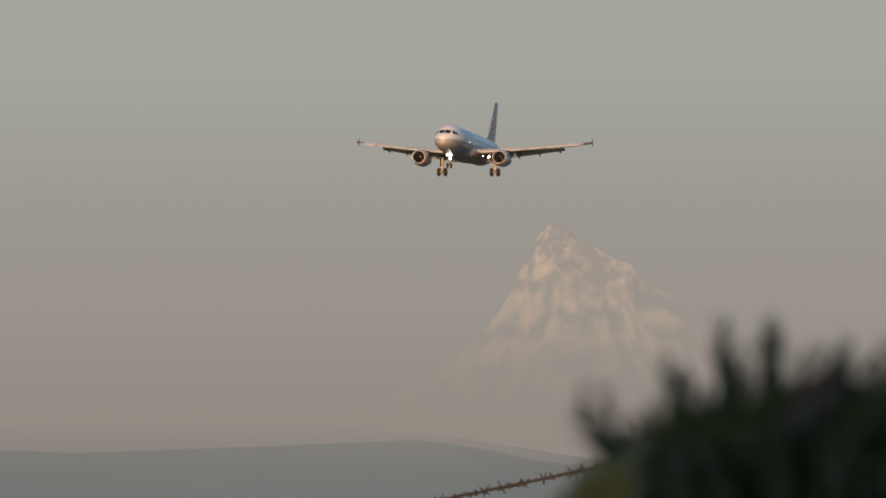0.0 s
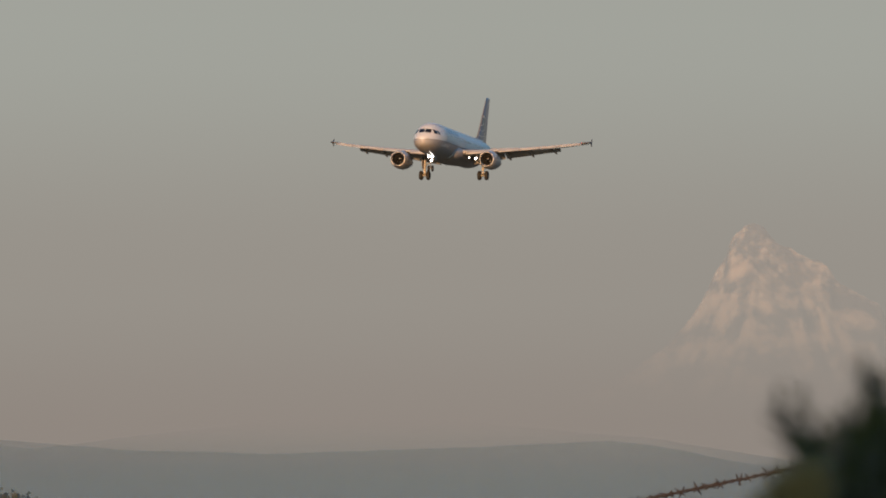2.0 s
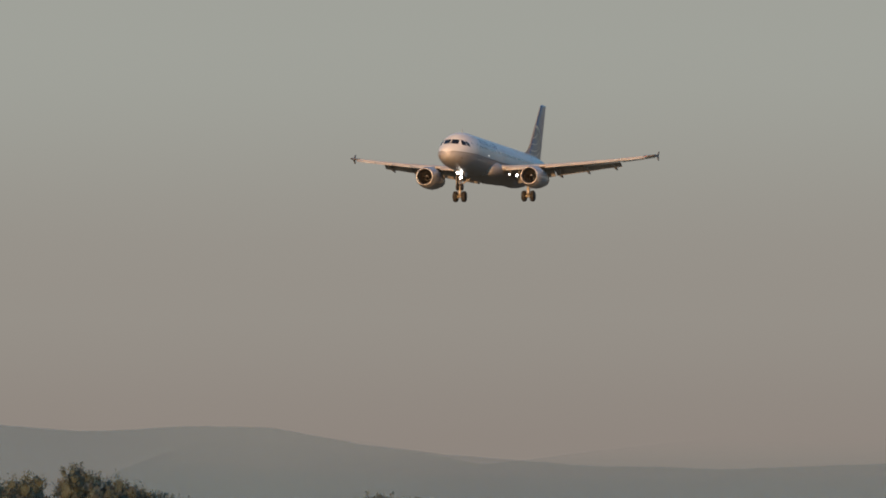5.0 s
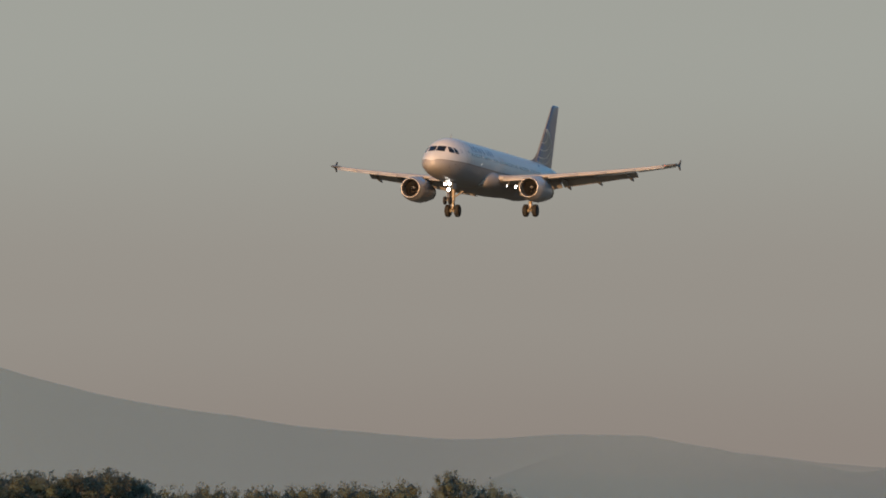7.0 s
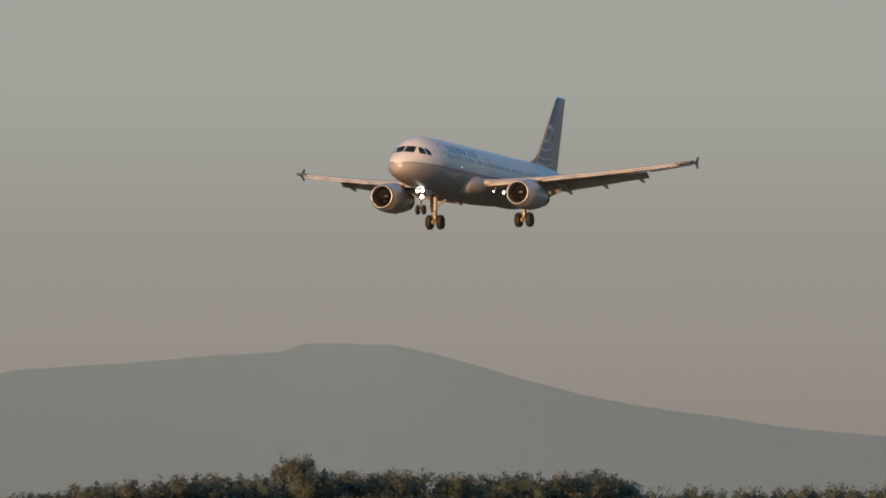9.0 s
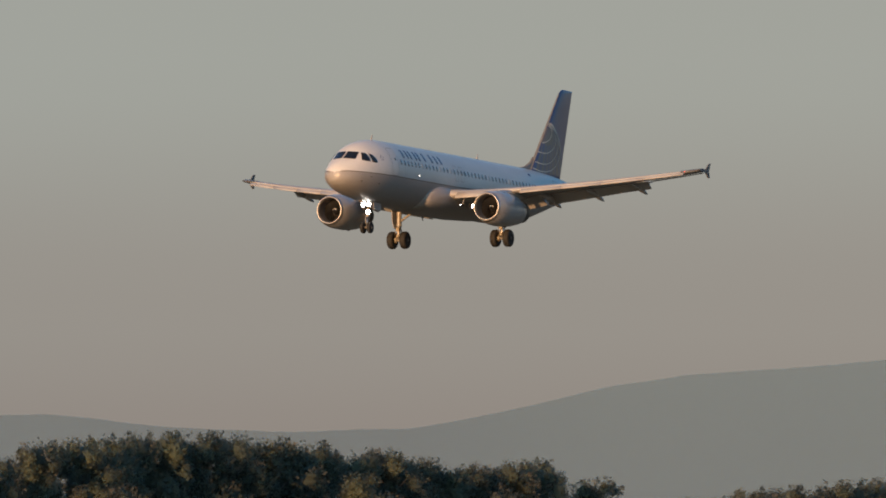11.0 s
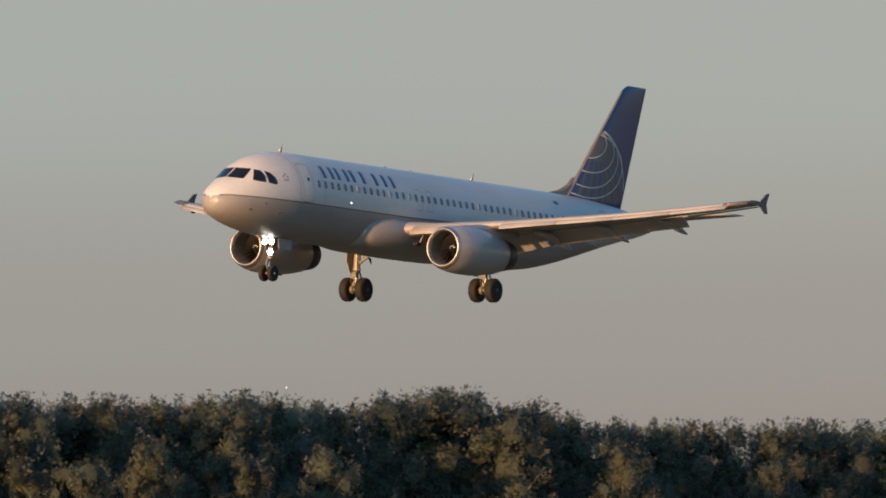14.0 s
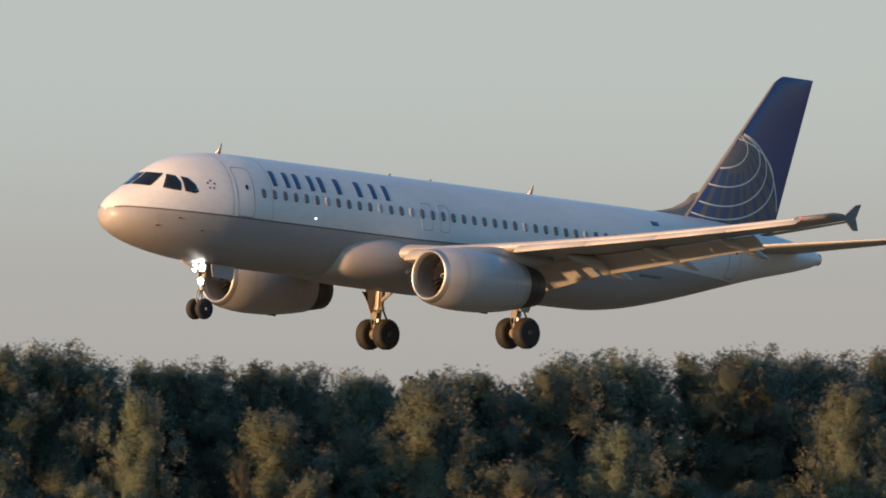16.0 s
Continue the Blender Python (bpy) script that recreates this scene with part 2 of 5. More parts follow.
def part(name, data, parent, label="", sharp=None):
    ob = new(name, data)
    ob.parent = parent
    if sharp:
        data.set_sharp_from_angle(angle=radians(sharp))
    return tagged(ob, label)


def grid_faces(rows, cols, closed=False, flip=False):
    out = []
    for i in range(rows - 1):
        for j in range(cols if closed else cols - 1):
            k = (j + 1) % cols
            q = (i * cols + j, i * cols + k, (i + 1) * cols + k, (i + 1) * cols + j)
            out.append(q[::-1] if flip else q)
    return out


def loft(rings, cap=True, flip=False):
    n = len(rings[0])
    verts = [v for r in rings for v in r]
    faces = grid_faces(len(rings), n, True, flip)
    if cap:
        a, b = tuple(range(n)), tuple(range(len(verts) - n, len(verts)))
        faces += [a[::-1] if not flip else a, b if not flip else b[::-1]]
    return verts, faces


def tube_rings(points, radii, sides=10):
    """Rings round a bent line."""
    pts = [Vector(p) for p in points]
    rings = []
    for i, p in enumerate(pts):
        d = (pts[min(i + 1, len(pts) - 1)] - pts[max(i - 1, 0)]).normalized()
        a = d.orthogonal().normalized() if abs(d.z) > 0.9 else d.cross(Vector((0, 0, 1))).normalized()
        b = d.cross(a)
        rings.append([p + radii[i] * (math.cos(2 * math.pi * k / sides) * a + math.sin(2 * math.pi * k / sides) * b) for k in range(sides)])
    return rings


def tube(points, radii, sides=10):
    if not isinstance(radii, (list, tuple)):
        radii = [radii] * len(points)
    return loft(tube_rings(points, radii, sides))


def lathe(profile, centre, axis="x", sides=40, closed=False):
    """profile: pairs of (along, radius)."""
    c = Vector(centre)
    rings = []
    for a, r in profile:
        ring = []
        for k in range(sides):
            u, v = r * math.cos(2 * math.pi * k / sides), r * math.sin(2 * math.pi * k / sides)
            ring.append(c + (Vector((a, u, v)) if axis == "x" else Vector((u, a, v)) if axis == "y" else Vector((u, v, a))))
        rings.append(ring)
    if closed:
        rings.append(rings[0])
    return loft(rings, cap=not closed)


def merged(*shapes):
    verts, faces = [], []
    for v, f in shapes:
        o = len(verts)
        verts += list(v)
        faces += [tuple(i + o for i in q) for q in f]
    return verts, faces


def box(x0, x1, y0, y1, z0, z1):
    v = [(x, y, z) for x in (x0, x1) for y in (y0, y1) for z in (z0, z1)]
    return v, [(0, 1, 3, 2), (4, 6, 7, 5), (0, 4, 5, 1), (2, 3, 7, 6), (0, 2, 6, 4), (1, 5, 7, 3)]


# ---- the airliner: local x runs aft, y to starboard, z up; the origin lies 17 m behind the nose ----
BASE = 17.0
ST = (0.27, 0.35, 0.58, 0.90, 1.33, 1.9, 2.5, 3.1, 3.8, 4.8, 6.2, 9, 14, 20, 24.5, 26, 28, 30, 32, 34, 36, 36.95, 37.25)
TOP = (-0.66, -0.36, -0.06, 0.20, 0.46, 0.84, 1.29, 1.60, 1.82, 1.99, 2.07, 2.07, 2.07, 2.07, 2.07, 2.07, 2.06, 2.03, 1.95, 1.80, 1.55, 1.33, 1.18)
BOT = (-0.70, -0.98, -1.20, -1.36, -1.52, -1.67, -1.79, -1.88, -1.96, -2.03, -2.07, -2.07, -2.07, -2.07, -2.04, -1.90, -1.52, -1.03, -0.50, 0.00, 0.45, 0.72, 0.86)
WID = (0.02, 0.38, 0.70, 0.96, 1.20, 1.42, 1.59, 1.72, 1.83, 1.93, 1.975, 1.975, 1.975, 1.975, 1.96, 1.92, 1.78, 1.56, 1.28, 0.96, 0.60, 0.38, 0.24)
MID = (-0.68, -0.68, -0.66, -0.63, -0.58, -0.51, -0.43, -0.34, -0.24, -0.12, 0.0, 0, 0, 0, 0.02, 0.07, 0.2, 0.4, 0.62, 0.82, 0.95, 1.0, 1.02)


def along(s, table):
    """Smooth value of a table over the stations."""
    s = min(max(s, ST[0]), ST[-1])
    i = min(max(np.searchsorted(ST, s) - 1, 0), len(ST) - 2)
    def slope(j):
        if j == 0:
            return (table[1] - table[0]) / (ST[1] - ST[0])
        if j == len(ST) - 1:
            return (table[-1] - table[-2]) / (ST[-1] - ST[-2])
        a, b = (table[j] - table[j - 1]) / (ST[j] - ST[j - 1]), (table[j + 1] - table[j]) / (ST[j + 1] - ST[j])
        return 0.0 if a * b <= 0 else 2 * a * b / (a + b)
    h = ST[i + 1] - ST[i]
    u = (s - ST[i]) / h
    return ((2 * u ** 3 - 3 * u * u + 1) * table[i] + (u ** 3 - 2 * u * u + u) * h * slope(i)
            + (-2 * u ** 3 + 3 * u * u) * table[i + 1] + (u ** 3 - u * u) * h * slope(i + 1))


def hull(s, a):
    """A point of the fuselage at station s and angle a (0 starboard, 90 degrees top)."""
    w, m = along(s, WID), along(s, MID)
    h = along(s, TOP) - m if math.sin(a) >= 0 else m - along(s, BOT)
    return Vector((s - BASE, w * math.cos(a), m + h * math.sin(a)))


def flank(s, z, side, out=0.0):
    """The point of the fuselage's side at station s and height z, moved out of the skin; side -1 port, 1 starboard."""
    m = along(s, MID)
    h = along(s, TOP) - m if z >= m else m - along(s, BOT)
    a = math.asin(max(-1.0, min(1.0, (z - m) / max(h, 1e-3))))
    if side < 0:
        a = math.pi - a
    p = hull(s, a)
    n = (hull(s, a + 0.01) - hull(s, a - 0.01)).cross(hull(s + 0.03, a) - hull(max(s - 0.03, 0.0), a)).normalized()
    if n.dot(p - Vector((p.x, 0, m))) < 0:
        n = -n
    return p + n * out


def paint_line(s):
    """Height of the line between the white and the grey paint."""
    if s < 14:
        return -0.36 - 0.16 * max(0.0, 1 - s / 0.7) ** 1.5
    return float(np.interp(s, (14, 26, 33, 38), (-0.36, -0.14, -0.42, -0.6)))


def build_fuselage():
    stations = [0.27, 0.275, 0.285, 0.30, 0.33, 0.37] + [0.37 + 0.18 * i for i in range(1, 38)] + [7.4 + 0.75 * i for i in range(0, 24)] + [25.2 + 0.35 * i for i in range(0, 35)] + [37.1, 37.2, 37.25]
    stations = sorted(set(round(s, 3) for s in stations if s <= 37.25))
    up, low = 40, 28
    rings, mats = [], []
    for s in stations:
        m = along(s, MID)
        zl = max(min(paint_line(s), m + 0.9998 * (along(s, TOP) - m)), along(s, BOT) + 0.004)
        h = along(s, TOP) - m if zl >= m else m - along(s, BOT)
        a = math.asin(max(-0.9999, min(0.9999, (zl - m) / max(h, 1e-3))))
        ang = [a + (math.pi - 2 * a) * i / up for i in range(up)] + [math.pi - a + (math.pi + 2 * a) * i / low for i in range(low)]
        rings.append([hull(s, q) for q in ang])
    verts, faces = loft(rings, True, flip=True)
    n = up + low
    for f in range(len(faces)):
        mats.append(0 if f >= len(faces) - 2 or (f % n) < up else 1)
    return mesh("fuselage", verts, faces, [WHITE, GREY], True, mats)


def densify(outline, step=0.09):
    """More points along the long edges of an outline, so that it hugs the rounded hull."""
    out = []
    for k, (s, z) in enumerate(outline):
        s2, z2 = outline[(k + 1) % len(outline)]
        n = max(1, int(math.hypot(s2 - s, z2 - z) / step))
        out += [(lerp(s, s2, i / n), lerp(z, z2, i / n)) for i in range(n)]
    return out


def patch(outline, side, out, material, name="patch"):
    """A thin plate on the fuselage's side with a given outline of (station, height), filled as a fan of strips."""
    outline = densify(outline)
    n = len(outline)
    cs, cz = sum(p[0] for p in outline) / n, sum(p[1] for p in outline) / n
    verts = [flank(cs, cz, side, out)]
    for f_ in (0.5, 1.0):   # two rings round the middle
        verts += [flank(cs + (s - cs) * f_, cz + (z - cz) * f_, side, out) for s, z in outline]
    verts += [flank(s, z, side, -0.01) for s, z in outline]
    faces = []
    for k in range(n):
        j = (k + 1) % n
        faces += [(0, 1 + k, 1 + j), (1 + k, 1 + n + k, 1 + n + j, 1 + j), (1 + n + k, 1 + 2 * n + k, 1 + 2 * n + j, 1 + n + j)]
    if side > 0:
        faces = [q[::-1] for q in faces]
    return mesh(name, verts, faces, material, True)


def windscreen(corners, side, material):
    """A pane on the nose between four corners given as (distance from the middle, height), bowed with the skin."""
    def station(y, z):
        lo, hi = ST[0], 5.0
        for _ in range(40):
            s = (lo + hi) / 2
            m = along(s, MID)
            h = along(s, TOP) - m if z >= m else m - along(s, BOT)
            k = (z - m) / max(h, 1e-4)
            half = along(s, WID) * math.sqrt(max(0.0, 1 - k * k))
            lo, hi = (s, hi) if half < y else (lo, s)
        return (lo + hi) / 2
    n, k = 8, 6
    verts = []
    for i in range(n + 1):
        for j in range(k + 1):
            u, v = i / n, j / k
            y = lerp(lerp(corners[0][0], corners[1][0], u), lerp(corners[3][0], corners[2][0], u), v)
            z = lerp(lerp(corners[0][1], corners[1][1], u), lerp(corners[3][1], corners[2][1], u), v)
            p = Vector((station(y, z) - BASE, side * y, z))
            verts.append(p + Vector((-0.6, 0.45 * side * y, 0.6)).normalized() * 0.022)
    return mesh("cockpit_window", verts, grid_faces(n + 1, k + 1, False, side > 0), material)


def rounded(s0, s1, z0, z1, r, n=4):
    pts = []
    for cx, cz, a0 in ((s1 - r, z1 - r, 0), (s0 + r, z1 - r, 90), (s0 + r, z0 + r, 180), (s1 - r, z0 + r, 270)):
        pts += [(cx + r * math.cos(radians(a0 + 90 * k / n)), cz + r * math.sin(radians(a0 + 90 * k / n))) for k in range(n + 1)]
    return pts


def frame_line(outline, side, width, out, material, name="door_outline"):
    """A narrow raised line along a closed outline on the side."""
    outline = densify(outline)
    n = len(outline)
    cs, cz = sum(p[0] for p in outline) / n, sum(p[1] for p in outline) / n
    verts = []
    for s, z in outline:
        d = math.hypot(s - cs, z - cz)
        k = (d - width) / d
        verts += [flank(s, z, side, out), flank(cs + (s - cs) * k, cz + (z - cz) * k, side, out), flank(s, z, side, -0.01)]
    faces = []
    for k in range(n):
        j = (k + 1) % n
        faces += [(3 * k, 3 * j, 3 * j + 1, 3 * k + 1), (3 * k + 2, 3 * j + 2, 3 * j, 3 * k)]
    if side < 0:
        faces = [q[::-1] for q in faces]
    return mesh(name, verts, faces, material, False)


def strip(points, side, width, out, material, name):
    """A narrow line along (station, height) points on the side."""
    verts = []
    for s, z in points:
        verts += [flank(s, z + width / 2, side, out), flank(s, z - width / 2, side, out)]
    faces = [(2 * i, 2 * i + 1, 2 * i + 3, 2 * i + 2) for i in range(len(points) - 1)]
    if side > 0:
        faces = [q[::-1] for q in faces]
    return mesh(name, verts, faces, material, True)


def foil(chord, thick, n=14, camber=0.015):
    """A closed wing section: pairs of (along the chord, height), from the tail over the top to the nose and back below."""
    def half(x):
        return 5 * thick * (0.2969 * math.sqrt(x) - 0.126 * x - 0.3516 * x * x + 0.2843 * x ** 3 - 0.1036 * x ** 4)
    xs = [0.5 * (1 + math.cos(math.pi * i / n)) for i in range(n + 1)]
    top = [(x * chord, (half(x) + camber * 4 * x * (1 - x)) * chord) for x in xs]
    low = [(x * chord, (-half(x) + camber * 4 * x * (1 - x)) * chord) for x in reversed(xs[1:-1])]
    return top + low


def slab(sections, n=14, camber=0.015, flip=False):
    """A lofted wing: sections of (s_nose, y, z, chord, thickness, twist degrees)."""
    rings = []
    for s, y, z, c, t, tw in sections:
        ring = []
        for a, b in foil(c, t, n, camber):
            ca, sa = math.cos(radians(tw)), math.sin(radians(tw))
            ring.append(Vector((s - BASE + a * ca + b * sa, y, z - a * sa + b * ca)))
        rings.append(ring)
    return loft(rings, True, flip)


def lerp(a, b, u):
    return a + (b - a) * u


def wing_at(y):
    """Nose station, height and chord of the wing at the distance y from the middle."""
    le = 12.75 + (y - 1.98) * math.tan(radians(27.3))
    te = 19.2 if y < 6.4 else 19.2 + (y - 6.4) * (21.95 - 19.2) / (16.9 - 6.4)
    z = -1.02 + (y - 1.98) * math.tan(radians(5.1)) + 0.62 * (max(y - 2, 0) / 15.0) ** 2
    return le, z, te - le


def build_wing(plane, side):
    flip = side < 0
    ys = [1.2, 1.98, 3, 4.2, 5.4, 6.4, 8, 9.6, 11.2, 12.8, 14.4, 15.8, 16.75]
    secs = []
    for y in ys:
        le, z, c = wing_at(y)
        secs.append((le, side * y, z, c * (0.91 if y < 13.2 else 1.0), 0.150 if y < 3 else 0.118, 1.5 - 2.5 * (y / 17)))
    v, f = slab(secs, 14, 0.02, not flip)
    wing_ob = part("wing", mesh("wing", v, f, WING), plane, "grey painted swept wing")
    # slats, run out forward and down
    for y0, y1 in ((2.7, 4.9), (6.45, 8.83), (8.85, 11.22), (11.24, 13.62), (13.64, 16.0)):
        rings = []
        for y in (y0, (y0 + y1) / 2, y1):
            le, z, c = wing_at(y)
            far = min(max((y - 5.0) / 3.0, 0.0), 1.0)
            c = max(c * lerp(0.19, 0.18, far), 0.56)
            rings.append((le - lerp(0.36, 0.30, far), side * y, z - lerp(0.29, 0.22, far), c, lerp(0.16, 0.14, far), lerp(-25, -22, far)))
        v, f = slab(rings, 10, 0.10, not flip)
        part("slat", mesh("slat", v, f, WING), wing_ob, "grey painted leading edge slat")
    # flaps, run out aft and down
    for y0, y1 in ((2.1, 6.35), (6.5, 13.1)):
        rings = []
        for k in range(5):
            y = lerp(y0, y1, k / 4)
            le, z, c = wing_at(y)
            rings.append((le + c * 0.79, side * y, z - 0.07, max(c * 0.29, 0.84), 0.13, 32))
        v, f = slab(rings, 10, 0.03, not flip)
        part("flap", mesh("flap", v, f, WING), wing_ob, "grey flap hanging below the trailing edge")
    rings = []
    for y in (13.2, 15.0, 16.5):
        le, z, c = wing_at(y)
        rings.append((le + c * 0.90, side * y, z - 0.03, c * 0.17, 0.12, 3))
    v, f = slab(rings, 8, 0.0, not flip)
    part("aileron", mesh("aileron", v, f, WING), wing_ob)
    # canoe fairings of the flap tracks
    for y, size in ((6.75, 1.08), (9.55, 0.95), (12.35, 0.85)):
        le, z, c = wing_at(y)
        pts, rad = [], []
        for k in range(11):
            u = k / 10
            pts.append((le + c * 0.50 + u * 3.1 * size - BASE, side * y, z - 0.20 - 0.10 * math.sin(math.pi * u) - (0.62 * size * max(u - 0.45, 0) / 0.55) ** 1.2))
            rad.append(max(0.02, 0.215 * size * math.sin(math.pi * min(u * 0.93 + 0.04, 1)) ** 0.65))
        v, f = tube(pts, rad, 12)
        part("flap_fairing", mesh("flap_fairing", v, f, WING), wing_ob, "drooped canoe-shaped flap fairing")
    # wing tip fence: an arrow-shaped plate, up and down
    le, z, c = wing_at(16.8)
    outline = [(le - 0.1, 0.04), (le + 0.95, 0.09), (le + 1.48, 0.52), (le + 1.76, 0.58), (le + 1.52, 0.04), (le + 1.66, -0.40), (le + 1.44, -0.42), (le + 1.0, -0.09), (le + 0.2, -0.05)]
    verts = [(s - BASE, side * (16.86 + d), z + h) for d in (-0.035, 0.035) for s, h in outline]
    n = len(outline)
    faces = [tuple(range(n)), tuple(range(2 * n - 1, n - 1, -1))] + [(k, n + k, n + (k + 1) % n, (k + 1) % n) for k in range(n)]
    faces = faces if side < 0 else [q[::-1] for q in faces]
    part("wing_tip_fence", mesh("wing_tip_fence", verts, faces, WING_DARK, False), wing_ob, "dark arrow-shaped wing tip fence")
    rings = []
    for y in (15.75, 16.3, 16.85):
        le, z, c = wing_at(y)
        rings.append((le - 0.02, side * y, z + 0.012, c + 0.03, 0.128, 1.5 - 2.5 * (y / 17)))
    v, f = slab(rings, 12, 0.02, not flip)
    part("wing_tip", mesh("wing_tip", v, f, WING_DARK), wing_ob, "dark wing tip cap")
    le, z, c = wing_at(15.9)
    v, f = lathe([(-0.06, 0.008), (-0.04, 0.02), (0, 0.03), (0.06, 0.024), (0.08, 0.008)], (le - BASE + 0.02, side * 16.0, z + 0.05), "x", 12)
    part("position_light", mesh("position_light", v, f, RED if side < 0 else GREEN), wing_ob, "glowing red position light" if side < 0 else "green position light")
    if side > 0:
        return
    # landing light under the wing root
    v, f = lathe([(0.03, 0.02), (0.02, 0.17), (-0.42, 0.172), (-0.42, 0.184), (0.10, 0.184), (0.22, 0.12)], (13.15 - BASE, side * 3.92, -1.78), "x", 16)
    lampob = part("landing_light", mesh("landing_light", v, f, RIM), wing_ob, "extended landing light")
    v, f = lathe([(-0.05, 0.01), (-0.03, 0.11), (0.0, 0.168), (0.01, 0.168)], (13.15 - BASE, side * 3.92, -1.78), "x", 16)
    part("lens", mesh("lens", v, f, LAMP), lampob, "glaring white lens")
    v, f = tube([(13.3 - BASE, side * 3.92, -1.78), (14.4 - BASE, side * 3.92, -0.92)], 0.05, 8)
    part("light_arm", mesh("light_arm", v, f, STRUT), lampob)
    # the small runway turn-off lamp in the wing root
    v, f = lathe([(0.03, 0.02), (0.02, 0.085), (-0.26, 0.088), (-0.26, 0.096), (0.16, 0.10), (0.2, 0.02)], (12.82 - BASE, side * 3.15, -1.70), "x", 14)
    small = part("turn_off_light", mesh("turn_off_light", v, f, RIM), wing_ob, "small turn-off lamp")
    v, f = lathe([(-0.03, 0.01), (-0.02, 0.06), (0.0, 0.083), (0.02, 0.083)], (12.82 - BASE, side * 3.15, -1.70), "x", 14)
    part("lens", mesh("lens", v, f, LAMP), small, "lit white lens")
    v, f = tube([(12.95 - BASE, side * 3.15, -1.70), (13.5 - BASE, side * 3.1, -1.0)], 0.035, 8)
    part("light_arm", mesh("light_arm", v, f, STRUT), small)


def build_engine(plane, side):
    y, z, s0 = side * 5.75, -1.98, 11.15
    ctr = (s0 - BASE, y, z)
    eng = part("engine", None, plane, "turbofan engine in a long grey nacelle")
    prof = [(0.20, 0.985), (0.5, 1.055), (1.0, 1.115), (1.6, 1.14), (2.4, 1.13), (3.2, 1.06), (3.9, 0.96), (4.45, 0.86), (4.45, 0.80)]
    rings = []
    for a, r in prof:
        rings.append([(ctr[0] + a, y + r * math.cos(2 * math.pi * k / 48), z + r * (1.0 if math.sin(2 * math.pi * k / 48) > 0 else 1.03) * math.sin(2 * math.pi * k / 48)) for k in range(48)])
    v, f = loft(rings, False)
    part("nacelle", mesh("nacelle", v, f, NACELLE), eng, "grey painted nacelle")
    v, f = lathe([(0.20, 0.987), (0.08, 0.95), (0.02, 0.91), (0.0, 0.875), (0.02, 0.845), (0.08, 0.815), (0.20, 0.79)], ctr, "x", 48)
    v, f = v, f[:-2]
    part("inlet_lip", mesh("inlet_lip", v, f, STEEL), eng, "polished metal inlet lip")
    v, f = lathe([(0.20, 0.79), (0.5, 0.775), (1.15, 0.80)], ctr, "x", 48)
    part("inlet_duct", mesh("inlet_duct", v, f[:-2], LINER), eng)
    v, f = lathe([(0.62, 0.005), (0.66, 0.05), (0.85, 0.17), (1.05, 0.25), (1.12, 0.25)], ctr, "x", 24)
    part("spinner", mesh("spinner", v, f, FAN), eng, "grey fan spinner with a pale swirl")
    verts = []
    for k in range(9):
        a = radians(40 + 16 * k)
        r = 0.06 + 0.012 * k
        for e in (0, 0.035):
            verts.append((ctr[0] + 0.62 + 0.9 * (r + e), y + (r + e) * math.cos(a), z + (r + e) * math.sin(a)))
    part("swirl_mark", mesh("swirl_mark", verts, [(2 * k, 2 * k + 1, 2 * k + 3, 2 * k + 2) for k in range(8)], WHITE), eng, "white swirl on the spinner")
    blades = []
    for k in range(22):
        a = 2 * math.pi * k / 22
        ca, sa = math.cos(a), math.sin(a)
        vv = []
        for r, tw, w in ((0.24, 0.30, 0.07), (0.52, 0.75, 0.11), (0.79, 1.05, 0.14)):
            for e in (-1, 1):
                t_ = e * w
                dx, dt = t_ * math.cos(tw) + 1.0, t_ * math.sin(tw)
                vv.append((ctr[0] + dx, y + r * ca - dt * sa, z + r * sa + dt * ca))
        blades.append((vv, [(0, 1, 3, 2), (2, 3, 5, 4)]))
    v, f = merged(*blades)
    part("fan", mesh("fan", v, f, FAN), eng, "dark fan blades")
    v, f = lathe([(1.16, 0.80), (1.17, 0.01)], ctr, "x", 48)
    part("fan_backing", mesh("fan_backing", v, f[:-2], FAN), eng)
    v, f = lathe([(4.44, 0.855), (4.9, 0.775), (5.35, 0.69), (5.35, 0.655), (4.9, 0.72), (4.4, 0.74)], ctr, "x", 48, True)
    part("exhaust_nozzle", mesh("exhaust_nozzle", v, f, NOZZLE), eng, "burnt dark metal exhaust nozzle")
    v, f = lathe([(4.4, 0.42), (4.9, 0.36), (5.5, 0.16), (5.8, 0.02)], ctr, "x", 24)
    part("exhaust_cone", mesh("exhaust_cone", v, f, NOZZLE), eng)
    v, f = lathe([(3.9, 0.74), (3.92, 0.40)], ctr, "x", 32)
    part("exhaust_backing", mesh("exhaust_backing", v, f[:-2], FAN), eng)
    # pylon from the nacelle's back to the wing
    rings = []
    for s, lo, hi, w in ((s0 + 0.9, z + 1.06, z + 1.12, 0.06), (s0 + 1.7, z + 1.04, z + 1.20, 0.16), (s0 + 3.0, z + 0.9, z + 1.32, 0.20), (s0 + 4.6, z + 0.72, z + 1.30, 0.20), (s0 + 6.3, z + 0.95, z + 1.25, 0.05)):
        rings.append([(s - BASE, y - w, lo), (s - BASE, y + w, lo), (s - BASE, y + w * 0.9, (lo + hi) / 2), (s - BASE, y + w * 0.7, hi), (s - BASE, y - w * 0.7, hi), (s - BASE, y - w * 0.9, (lo + hi) / 2)])
    v, f = loft(rings, True)
    part("pylon", mesh("pylon", v, f, NACELLE), eng)
